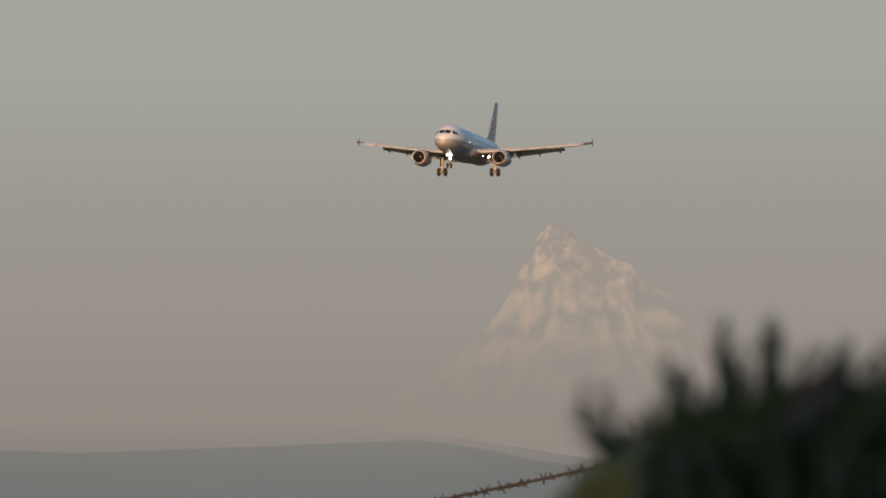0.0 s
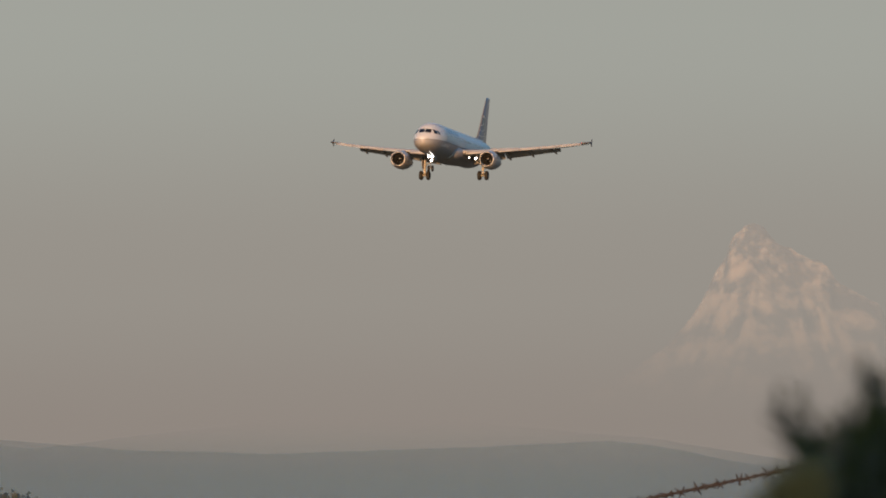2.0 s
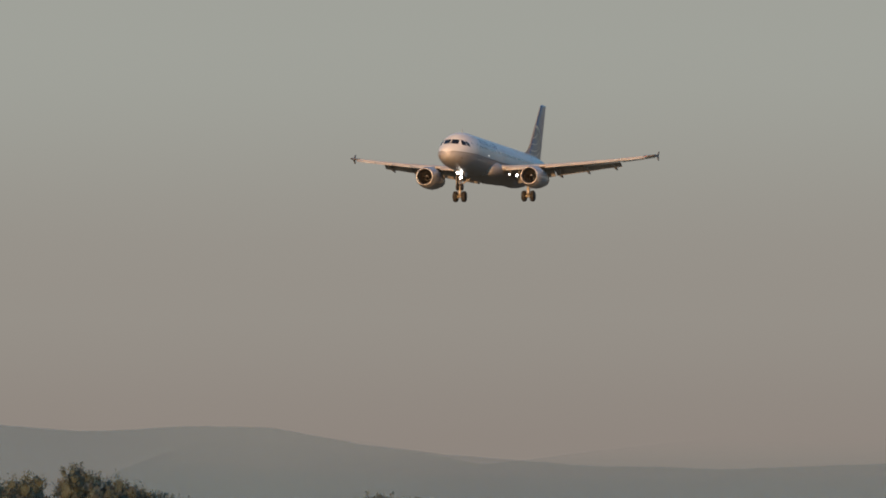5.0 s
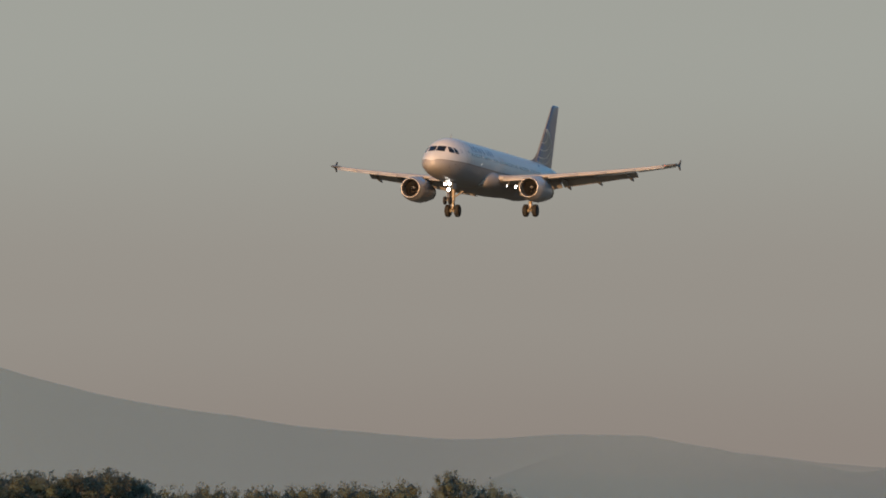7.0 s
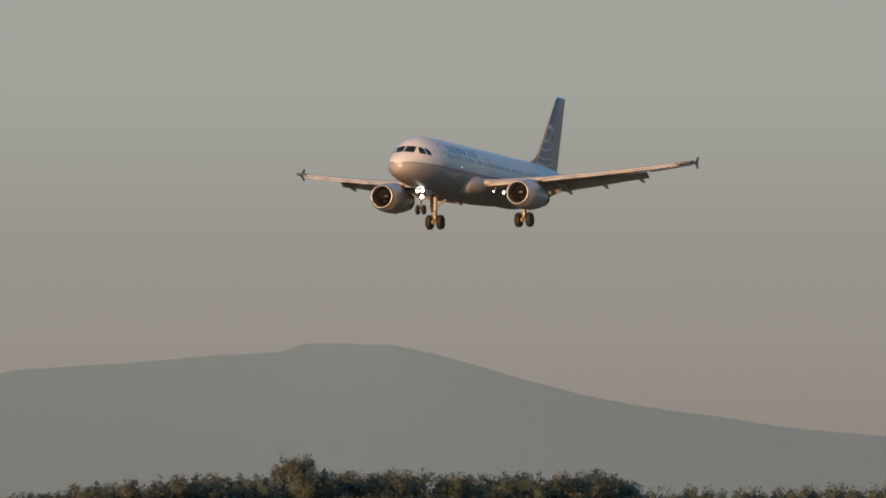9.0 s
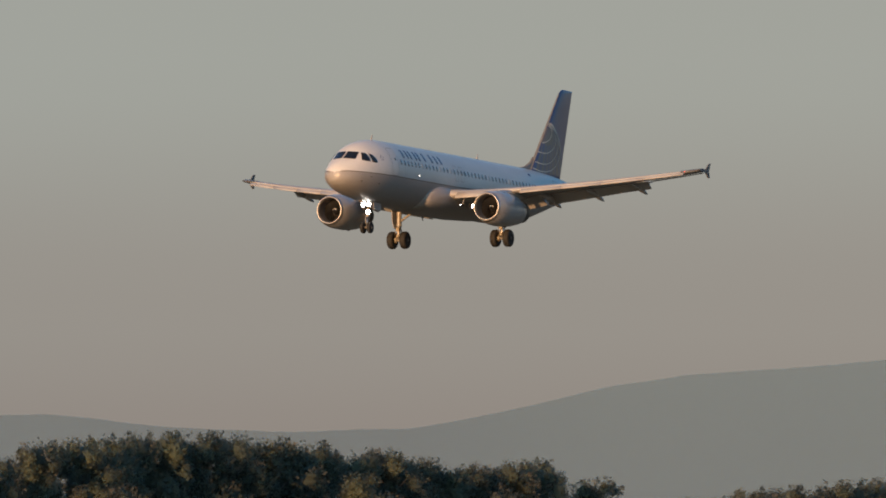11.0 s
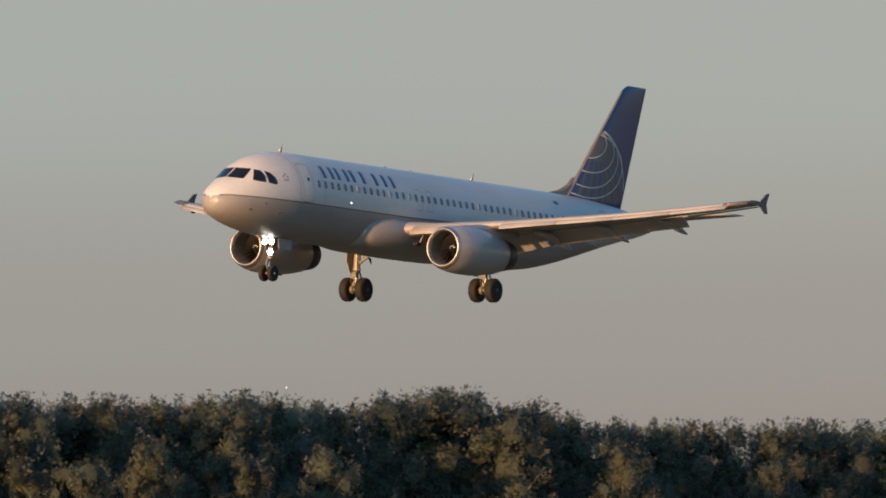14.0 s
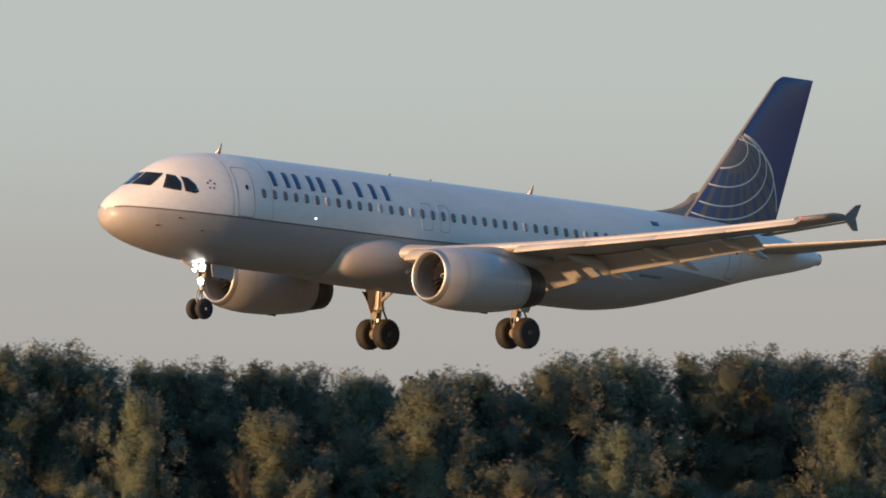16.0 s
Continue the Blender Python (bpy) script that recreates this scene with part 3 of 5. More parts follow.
    # a strake inboard, seams of the cowl and a small drain mast
    for dx in (1.02, 3.55):
        r0 = 1.122 if dx < 2 else 1.025
        rr = [[(ctr[0] + dx + e, y + (r0 + 0.003) * math.cos(2 * math.pi * k / 48), z + (r0 + 0.003) * (1.0 if k < 24 else 1.03) * math.sin(2 * math.pi * k / 48)) for k in range(48)] for e in (-0.012, 0.012)]
        v, f = loft(rr, False)
        part("cowl_seam", mesh("cowl_seam", v, f, SEAM), eng)
    v, f = box(ctr[0] + 2.7, ctr[0] + 3.1, y - 0.02, y + 0.02, z - 1.16, z - 1.05)
    part("drain_mast", mesh("drain_mast", v, f, NOZZLE, False), eng)


def build_wheel(parent, s, y, z, r, w, label):
    wheel = part("wheel", None, parent, label)
    prof = [(-w / 2 + 0.01, r * 0.56), (-w / 2, r * 0.72), (-w / 2 + 0.015, r * 0.86), (-w * 0.36, r * 0.96), (-w * 0.2, r), (-w * 0.19, r - 0.012), (-w * 0.165, r - 0.012), (-w * 0.155, r),
            (w * 0.155, r), (w * 0.165, r - 0.012), (w * 0.19, r - 0.012), (w * 0.2, r), (w * 0.36, r * 0.96), (w / 2 - 0.015, r * 0.86), (w / 2, r * 0.72), (w / 2 - 0.01, r * 0.56)]
    v, f = lathe(prof, (s - BASE, y, z), "y", 36)
    part("tyre", mesh("tyre", v, f, RUBBER), wheel)
    v, f = lathe([(-w / 2 - 0.004, 0.03), (-w / 2 - 0.004, r * 0.20), (-w / 2 + 0.05, r * 0.24), (-w / 2 + 0.05, r * 0.46), (-w / 2 - 0.004, r * 0.52), (-w / 2 + 0.02, r * 0.57), (w / 2 - 0.02, r * 0.57), (w / 2 + 0.004, r * 0.52),
                  (w / 2 - 0.05, r * 0.46), (w / 2 - 0.05, r * 0.24), (w / 2 + 0.004, r * 0.20), (w / 2 + 0.004, 0.03)], (s - BASE, y, z), "y", 28)
    part("rim", mesh("rim", v, f, RIM), wheel)


def build_main_gear(plane, side):
    gear = part("main_landing_gear", None, plane, "extended main landing gear leg with two wheels")
    s, y, z = 17.73, side * 3.8, -3.54
    x = s - BASE
    v, f = merged(tube([(x, y, -1.1), (x, y, -2.55)], 0.17, 16), tube([(x, y, -2.5), (x, y, -2.62)], 0.20, 16))
    part("leg", mesh("leg", v, f, STRUT), gear, "pale painted gear leg", 40)
    v, f = tube([(x, y, -2.6), (x, y, z)], 0.105, 14)
    part("piston", mesh("piston", v, f, STEEL), gear, "bright steel piston")
    v, f = tube([(x, y - 0.62, z), (x, y + 0.62, z)], 0.09, 12)
    part("axle", mesh("axle", v, f, STRUT), gear)
    for e in (-1, 1):
        build_wheel(gear, s, y + e * 0.465, z, 0.585, 0.43, "main wheel with a black tyre")
    v, f = merged(tube([(x, y, -2.35), (x, y - side * 1.75, -1.2)], 0.075, 10), tube([(x, y - side * 0.85, -1.8), (x, y - side * 0.3, -1.2)], 0.045, 8))
    part("side_stay", mesh("side_stay", v, f, STRUT), gear)
    v, f = merged(tube([(x + 0.17, y, -2.55), (x + 0.42, y, -2.95), (x + 0.14, y, z + 0.12)], 0.045, 8), tube([(x - 0.14, y + 0.06, -1.9), (x - 0.16, y + 0.06, -3.3), (x - 0.1, y + 0.1, z + 0.1)], 0.022, 6))
    part("torque_link", mesh("torque_link", v, f, STRUT), gear)
    for e in (-1, 1):
        v, f = lathe([(-0.10, 0.05), (-0.10, 0.20), (0.10, 0.20), (0.10, 0.05)], (x, y + e * 0.20, z), "y", 18)
        part("brake", mesh("brake", v, f, BRASS, False), gear, "brassy brake unit between the wheels")
    for line in ([(x - 0.13, y - 0.10, -1.8), (x - 0.18, y - 0.13, -2.5), (x - 0.24, y - 0.10, -3.0), (x - 0.12, y - 0.16, z + 0.16)], [(x - 0.10, y + 0.12, -2.4), (x - 0.26, y + 0.15, -2.9), (x - 0.16, y + 0.18, z + 0.2)]):
        v, f = tube(line, 0.018, 6)
        part("brake_hose", mesh("brake_hose", v, f, BRASS), gear)
    for block in ((x - 0.24, x - 0.08, y - 0.10, y + 0.10, -2.95, -2.72), (x - 0.22, x - 0.1, y - 0.07, y + 0.07, -3.36, -3.2)):
        v, f = box(*block)
        part("manifold", mesh("manifold", v, f, BRASS, False), gear, "small brassy hydraulic block")
    # leg door, outboard of the leg
    outline = [(-0.55, -1.18), (0.55, -1.18), (0.50, -2.05), (0.22, -2.75), (-0.18, -2.75), (-0.50, -2.2)]
    verts = [(x + a, y + side * (0.26 + d), h) for d in (0, 0.045) for a, h in outline]
    n = len(outline)
    faces = [tuple(range(n)), tuple(range(2 * n - 1, n - 1, -1))] + [(k, n + k, n + (k + 1) % n, (k + 1) % n) for k in range(n)]
    part("leg_door", mesh("leg_door", verts, faces if side < 0 else [q[::-1] for q in faces], GREY, False), gear, "grey gear leg door")


def build_nose_gear(plane):
    gear = part("nose_landing_gear", None, plane, "extended nose landing gear with lit lamps")
    s, z = 5.2, -3.70
    x = s - BASE
    v, f = merged(tube([(x + 0.25, 0, -1.9), (x + 0.04, 0, -2.95)], 0.10, 14), tube([(x + 0.05, 0, -2.9), (x + 0.04, 0, -3.02)], 0.125, 14))
    part("leg", mesh("leg", v, f, STRUT), gear, "pale painted nose leg", 40)
    v, f = tube([(x + 0.04, 0, -2.98), (x, 0, z)], 0.065, 12)
    part("piston", mesh("piston", v, f, STEEL), gear)
    v, f = tube([(x, -0.38, z), (x, 0.38, z)], 0.055, 10)
    part("axle", mesh("axle", v, f, STRUT), gear)
    for e in (-1, 1):
        build_wheel(gear, s, e * 0.25, z, 0.385, 0.22, "nose wheel with a black tyre")
    v, f = merged(tube([(x + 0.14, 0, -2.4), (x - 1.05, 0, -2.0)], 0.055, 8), tube([(x - 0.10, 0, -2.95), (x - 0.24, 0, -3.25), (x - 0.04, 0, z + 0.1)], 0.032, 8))
    part("drag_stay", mesh("drag_stay", v, f, STRUT), gear)
    for y, h, r in ((-0.20, -2.20, 0.15), (0.20, -2.20, 0.15), (-0.15, -2.70, 0.15)):
        v, f = lathe([(0.0, r + 0.015), (0.06, r + 0.02), (0.18, r * 0.6), (0.22, 0.03)], (x - 0.16, y, h), "x", 18)
        lampob = part("taxi_light", mesh("taxi_light", v, f, STRUT), gear, "lamp housing on the nose leg")
        v, f = lathe([(-0.045, 0.01), (-0.03, r * 0.7), (0.0, r), (0.01, r)], (x - 0.16, y, h), "x", 18)
        part("lens", mesh("lens", v, f, LAMP), lampob, "glaring white lens")
    v, f = merged(box(x - 0.12, x + 0.14, -0.24, 0.24, -2.23, -2.17), box(x - 0.10, x + 0.1, -0.20, 0.04, -2.75, -2.69))
    part("lamp_bracket", mesh("lamp_bracket", v, f, STRUT, False), gear)
    for e in (-1, 1):
        outline = [(0.1, -2.02), (1.25, -2.04), (1.2, -2.55), (0.2, -2.50)]
        verts = [(x + a, e * (0.36 + d), h) for d in (0, 0.035) for a, h in outline]
        faces = [(0, 1, 2, 3), (7, 6, 5, 4)] + [(k, 4 + k, 4 + (k + 1) % 4, (k + 1) % 4) for k in range(4)]
        part("gear_door", mesh("gear_door", verts, faces if e < 0 else [q[::-1] for q in faces], GREY, False), gear, "open nose gear door")


FIN = ((29.75, 2.0, 34.75), (34.5, 7.88, 36.45))   # root nose, height, tail; tip


def fin_edges(z):
    u = (z - FIN[0][1]) / (FIN[1][1] - FIN[0][1])
    return lerp(FIN[0][0], FIN[1][0], u), lerp(FIN[0][2], FIN[1][2], u)


def fin_half(s, z):
    """Half thickness of the fin."""
    a, b = fin_edges(z)
    x = min(max((s - a) / (b - a), 0.0), 1.0)
    return 5 * 0.10 * (b - a) * (0.2969 * math.sqrt(x) - 0.126 * x - 0.3516 * x * x + 0.2843 * x ** 3 - 0.1036 * x ** 4)


def build_tail(plane):
    rings = []
    for z in (1.5, 2.0, 3.0, 4.2, 5.4, 6.6, 7.6, 7.82, 7.92):
        a, b = fin_edges(z)
        t_ = 0.10
        if z > 7.7:
            k = (z - 7.6) / 0.32
            a, t_ = a + 0.28 * k * k, 0.10 * (1 - 0.55 * k * k)
        rings.append([(a - BASE + p, q, z) for p, q in foil(b - a, t_, 16, 0.0)])
    v, f = loft(rings, True)
    fin = part("fin", mesh("fin", v, f, BLUE), plane, "deep blue tail fin with a pale globe emblem")
    # grey leading edge and the fillet at its foot
    rings = []
    for z in (2.0, 3.0, 4.2, 5.4, 6.6, 7.6):
        a, b = fin_edges(z)
        keep = foil((b - a) * 1.004, 0.105, 40, 0.0)[36:45]
        rings.append([(a - BASE - 0.008 + p, q * 1.03, z) for p, q in keep])
    verts = [p for r in rings for p in r]
    part("leading_edge", mesh("leading_edge", verts, grid_faces(len(rings), len(rings[0])), EDGE), fin, "grey leading edge strip")
    rings = []
    for s, h, w in ((28.1, 2.06, 0.02), (28.7, 2.17, 0.035), (29.2, 2.30, 0.05), (29.8, 2.58, 0.065), (30.2, 2.93, 0.075), (30.5, 3.02, 0.08)):
        rings.append([(s - BASE, w, 1.85), (s - BASE, w * 0.8, lerp(1.85, h, 0.7)), (s - BASE, 0, h), (s - BASE, -w * 0.8, lerp(1.85, h, 0.7)), (s - BASE, -w, 1.85)])
    v = [p for r in rings for p in r]
    part("fin_fillet", mesh("fin_fillet", v, grid_faces(6, 5), EDGE), fin)
    for side in (-1, 1):
        # the globe: a grey disc with blue bands, cut by the leading edge, and its pale meridians and parallels
        cs, cz, rad = 31.61, 2.49, 3.19
        pole = (32.44, 5.57)
        def on_fin(s, z, out):
            return (s - BASE, side * (fin_half(s, z) + out), z)
        def inside(s, z):
            a, b = fin_edges(z)
            return s > a + 0.07 and s < b - 0.10 and z > 1.95
        verts, faces, mats = [], [], []
        lean = math.atan2(cz - pole[1], cs - pole[0])
        sectors, steps = 96, 26
        for i in range(sectors + 1):
            a = lean + math.pi * (i / sectors - 0.5)
            reach = 2 * rad * math.cos(a - lean)
            for j in range(steps + 1):
                r = reach * j / steps
                verts.append(on_fin(pole[0] + r * math.cos(a), pole[1] + r * math.sin(a), 0.008))
        for i in range(sectors):
            a = lean + math.pi * ((i + 0.5) / sectors - 0.5)
            reach = 2 * rad * math.cos(a - lean)
            for j in range(steps):
                r = reach * (j + 0.5) / steps
                if inside(pole[0] + r * math.cos(a), pole[1] + r * math.sin(a)):
                    k = i * (steps + 1) + j
                    faces.append((k, k + 1, k + steps + 2, k + steps + 1))
                    mats.append(1 if i % 6 < (4 if i < 58 else 2) and j > 6 else 0)
        part("globe_disc", mesh("globe_disc", verts, faces, [GREYBLUE, BAND], True, mats), fin, "grey globe disc with blue rays")
        arcs = []
        # rings that widen from the pole, and the rim
        for rs, rz, rx, ry in ((31.45, 4.87, 1.45, 0.82), (31.59, 4.47, 2.03, 1.14), (31.41, 4.13, 2.62, 1.56), (31.35, 3.72, 3.15, 1.66), (cs, cz, rad, rad)):
            arcs.append([(rs + rx * math.cos(radians(a)), rz + ry * math.sin(radians(a))) for a in range(-270, 91, 3)])
        for arc in arcs:
            runs = [[]]
            for s, z in arc:
                if inside(s, z):
                    runs[-1].append((s, z))
                elif runs[-1]:
                    runs.append([])
            for run in runs:
                if len(run) < 3:
                    continue
                verts = []
                for i, (s, z) in enumerate(run):
                    s0, z0 = run[max(i - 1, 0)]
                    s1, z1 = run[min(i + 1, len(run) - 1)]
                    d = Vector((z1 - z0, s0 - s1)).normalized() * 0.028
                    verts += [on_fin(s + d.x, z + d.y, 0.016), on_fin(s - d.x, z - d.y, 0.016)]
                part("globe_line", mesh("globe_line", verts, [(2 * i, 2 * i + 1, 2 * i + 3, 2 * i + 2) for i in range(len(run) - 1)], GOLD), fin, "thin pale line of the globe")
    # tailplanes
    for side in (-1, 1):
        secs = []
        for u in (0.0, 0.3, 0.6, 0.9, 0.97, 1.0):
            y = lerp(0.5, 6.22, u)
            c = lerp(4.0, 1.55, u) * (1.0 if u < 0.95 else 0.97 if u < 0.99 else 0.8)
            secs.append((lerp(31.35, 35.0, u) + (0.25 if u == 1.0 else 0), side * y, 0.95 + (y - 0.5) * math.tan(radians(6)), c, 0.075, -1.5))
        v, f = slab(secs, 14, -0.005, side > 0)
        part("tailplane", mesh("tailplane", v, f, WING), plane, "grey swept tailplane")


def build_airliner():
    plane = new("airliner")
    tagged(plane, "white jet airliner with grey belly and blue fin, landing gear down", "airplane")
    body = part("fuselage", build_fuselage(), plane, "white fuselage with a grey belly", None)
    # belly fairing at the wing root
    rings = []
    for s, w, lo, hi in ((10.55, 1.66, -1.85, -0.80), (10.65, 1.80, -1.98, -0.58), (10.9, 1.93, -2.08, -0.40), (11.3, 2.05, -2.13, -0.26), (11.8, 2.16, -2.17, -0.18), (12.4, 2.26, -2.19, -0.14), (13.2, 2.31, -2.20, -0.20), (16, 2.30, -2.22, -0.50), (18.8, 2.05, -2.19, -1.05), (20.2, 1.55, -2.12, -1.45), (21.2, 1.15, -2.08, -1.7), (21.8, 0.7, -2.04, -1.92)):
        ring = []
        for k in range(28):
            a = math.pi * (0.5 + k / 14)
            cx, cz = math.cos(a), math.sin(a)
            ring.append((s - BASE, w * math.copysign(abs(cx) ** 0.75, cx), (lo + hi) / 2 + (hi - lo) / 2 * math.copysign(abs(cz) ** 0.8, cz)))
        rings.append(ring)
    v, f = loft(rings, True)
    part("belly_fairing", mesh("belly_fairing", v, f, GREY), plane, "smooth grey wing root fairing")
    for side in (-1, 1):
        part("cheat_line", strip([(0.42 + 0.1 * i, paint_line(0.42 + 0.1 * i)) for i in range(9)] + [(1.3 + 0.4 * i, paint_line(1.3 + 0.4 * i)) for i in range(42)], side, 0.05, 0.006, LINE, "cheat_line"), body, "thin dark line between white and grey paint")
        # cockpit panes
        part("cockpit_window", windscreen(((0.045, 0.53), (0.80, 0.47), (0.76, 0.99), (0.045, 1.03)), side, GLASS), body, "dark windscreen pane")
        for outline in COCKPIT:
            part("cockpit_window", patch(outline, side, 0.010, GLASS, "cockpit_window"), body, "dark cockpit window pane")
        # cabin windows
        for k in range(48):
            s = 6.33 + 0.533 * k
            if s > 29.6:
                break
            shade = k in (6, 11, 14, 25, 31, 38)
            part("cabin_window", patch(rounded(s - 0.125, s + 0.125, 0.45, 0.80, 0.115, 3), side, 0.006, BLIND if shade else CABIN, "cabin_window"), body, "cabin window with its blind down" if shade else "small dark cabin window")
        # doors
        for s0, s1, z0, z1 in ((5.02, 5.86, -0.33, 1.50), (31.0, 31.75, -0.28, 1.42)):
            d = part("cabin_door", frame_line(rounded(s0, s1, z0, z1, 0.16), side, 0.035, 0.006, SEAM, "cabin_door"), body, "closed cabin door outline")
            part("door_window", patch(rounded(lerp(s0, s1, 0.62) - 0.07, lerp(s0, s1, 0.62) + 0.07, 0.68, 0.86, 0.06, 3), side, 0.008, GLASS, "door_window"), d)
        for s0 in (14.55, 15.45):
            part("emergency_exit", frame_line(rounded(s0 - 0.27, s0 + 0.27, 0.02, 1.05, 0.14), side, 0.03, 0.007, SEAM, "emergency_exit"), body, "overwing emergency exit outline")
        # the airline's name, as plain bars of its letters' height
        x0 = 6.88
        for w in TITLE:
            # broad letters become two bars, narrow ones one
            bars = ((0.0, 0.24), (w - 0.24, w)) if w > 0.85 else ((w / 2 - 0.13, w / 2 + 0.13),)
            for b0, b1 in bars:
                part("title_bar", patch(rounded(x0 + b0, x0 + b1, 0.95, 1.52, 0.04, 2), side, 0.007, TITLE_BLUE, "title_bar"), body, "plain deep blue bar of the title")
            x0 += w + 0.28
        # registration, as one plain bar
        part("registration_bar", patch(rounded(25.85, 27.15, -0.66, -0.54, 0.02, 2), side, 0.007, EDGE, "registration_bar"), body, "plain dark bar for the registration")
        part("static_port", frame_line(rounded(1.66, 1.96, -0.80, -0.52, 0.05), side, 0.03, 0.006, SEAM, "static_port"), body, "small square static port outline")
        part("flag_mark", patch(rounded(26.75, 27.15, 1.36, 1.53, 0.02, 2), side, 0.007, BAND, "flag_mark"), body, "small blue flag mark")
        # five dots of an emblem behind the cockpit
        for k in range(5):
            a = radians(90 + 72 * k)
            part("emblem_dot", patch(rounded(3.94 + 0.15 * math.cos(a) - 0.04, 3.94 + 0.15 * math.cos(a) + 0.04, 0.72 + 0.15 * math.sin(a) - 0.04, 0.72 + 0.15 * math.sin(a) + 0.04, 0.035, 2), side, 0.007, BLUE, "emblem_dot"), body, "small blue emblem dot")
        part("wing_light", patch(rounded(8.86, 8.93, -0.10, -0.03, 0.03, 3), side, 0.010, PROBE, "wing_light"), body, "small lit wing inspection light")
        for s0, z0 in ((1.75, -0.95), (3.6, -0.98), (2.55, -0.62)):
            part("probe", patch(rounded(s0 - 0.07, s0 + 0.07, z0 - 0.025, z0 + 0.025, 0.02, 2), side, 0.03, LINE, "probe"), body)
        # hull seams behind the cockpit, faint rings
        for s0 in (4.85, 6.75):
            pts = []
            verts = []
            for i in range(25):
                a = radians(lerp(-10, 88, i / 24)) if side > 0 else math.pi - radians(lerp(-10, 88, i / 24))
                c = Vector((s0 - BASE, 0, along(s0, MID)))
                for e in (-0.010, 0.010):
                    p = hull(s0 + e, a)
                    verts.append(p + (p - c).normalized() * 0.004)
            faces = [(2 * i, 2 * i + 1, 2 * i + 3, 2 * i + 2) for i in range(24)]
            part("skin_joint", mesh("skin_joint", verts, faces, SEAM), body)
    # aerials
    for s, h, up in ((5.65, 0.44, 1), (14.2, 0.14, 1), (21.6, 0.42, 1), (16.3, 0.12, 1), (13.4, 0.3, -1)):
        z0 = (along(s, TOP) if up > 0 else (-2.38 if 10.5 < s < 21 else along(s, BOT)))
        rings = [[(s - BASE + a, b, z0 - up * 0.04 + up * u * h) for a, b in ((lerp(-0.16, 0.12, u), 0), (lerp(-0.02, 0.15, u), 0.016), (lerp(0.12, 0.18, u), 0), (lerp(-0.02, 0.15, u), -0.016))] for u in (0, 0.5, 1)]
        v, f = loft(rings, True)
        part("blade_aerial", mesh("blade_aerial", v, f, NACELLE if up > 0 else NOZZLE), body, "small blade aerial")
    v, f = lathe([(-0.02, 0.24), (0.02, 0.18), (-0.06, 0.15), (-0.15, 0.02)], (37.26 - BASE, 0, 1.02), "x", 20)
    part("auxiliary_exhaust", mesh("auxiliary_exhaust", v, f, NOZZLE), body, "dark exhaust in the tail cone")
    for side in (-1, 1):
        build_wing(plane, side)
        build_engine(plane, side)
        build_main_gear(plane, side)
    build_nose_gear(plane)
    build_tail(plane)
    return plane


# side panes of the cockpit as (station, height): sliding pane, rear pane
COCKPIT = (
    ((2.04, 0.44), (2.30, 0.40), (2.66, 0.38), (2.74, 0.70), (2.66, 0.94), (2.42, 0.98)),
    ((2.80, 0.38), (3.18, 0.32), (3.34, 0.40), (3.26, 0.68), (3.06, 0.88), (2.82, 0.93)),
)
# widths of the six letters of the title
TITLE = (0.90, 0.95, 0.26, 0.82, 0.70, 0.90)
AIRLINER = build_airliner()


# ---- ground ----
def build_ground():
    n = 48
    radii = (30, 120, 400, 900, 1800, 3200, 4950)
    verts, faces = [(0, 0, 0)], []
    for r in radii:
        verts += [(r * math.cos(2 * math.pi * k / n), r * math.sin(2 * math.pi * k / n), 0) for k in range(n)]
    faces += [(0, 1 + k, 1 + (k + 1) % n) for k in range(n)]
    for i in range(len(radii) - 1):
        for k in range(n):
            a, b = 1 + i * n, 1 + (i + 1) * n
            faces.append((a + k, b + k, b + (k + 1) % n, a + (k + 1) % n))
    tagged(new("ground", mesh("ground", verts, faces, GRASS)), "flat mown grass round the runway", "ground", "", "structure")


# ---- distant hills and the mountain; angles in degrees from the runway's line ----
def compass(az, d, z):
    return (-d * math.sin(radians(az)), d * math.cos(radians(az)), z)


def build_ridge(name, points, near, crest, material, label, rough=1.0, seed=0, step=0.03):
    """A long hill: points are (angle, height above the horizon in degrees) along its crest."""
    azs = np.arange(points[0][0], points[-1][0] + step, step)
    raw = np.interp(azs, [p[0] for p in points], [p[1] for p in points])
    k = np.hanning(9)
    els = np.convolve(np.pad(raw, 4, mode="edge"), k / k.sum(), mode="valid")
    k = np.hanning(81)
    broad = np.convolve(np.pad(raw, 40, mode="edge"), k / k.sum(), mode="valid")
    rows = 10
    verts, back = [], []
    for az, el, soft_el in zip(azs, els, broad):
        el += 0.006 * rough * noise.noise((az * 3.1 + seed, 0.3, 0)) + 0.003 * rough * noise.noise((az * 14.0 + seed, 4.2, 0))
        ztop = EYE + crest * math.tan(radians(el))
        zsoft = EYE + crest * math.tan(radians(soft_el))
        for j in range(rows):
            u = j / (rows - 1)
            d = lerp(near, crest, u)
            z = lerp(zsoft, ztop, u ** 6) * (u ** 1.25)
            verts.append(compass(az, d, z))
        back += [compass(az, crest + 0.5, ztop - 0.2), compass(az, crest + 60, ztop * 0.5), compass(az, crest + 90, -1)]
    faces = grid_faces(len(azs), rows, False, True)
    o = len(verts)
    verts += back
    faces += [tuple(i + o for i in q) for q in grid_faces(len(azs), 3, False, True)]
    return tagged(new(name, mesh(name, verts, faces, material)), label, "hill", "", "structure")


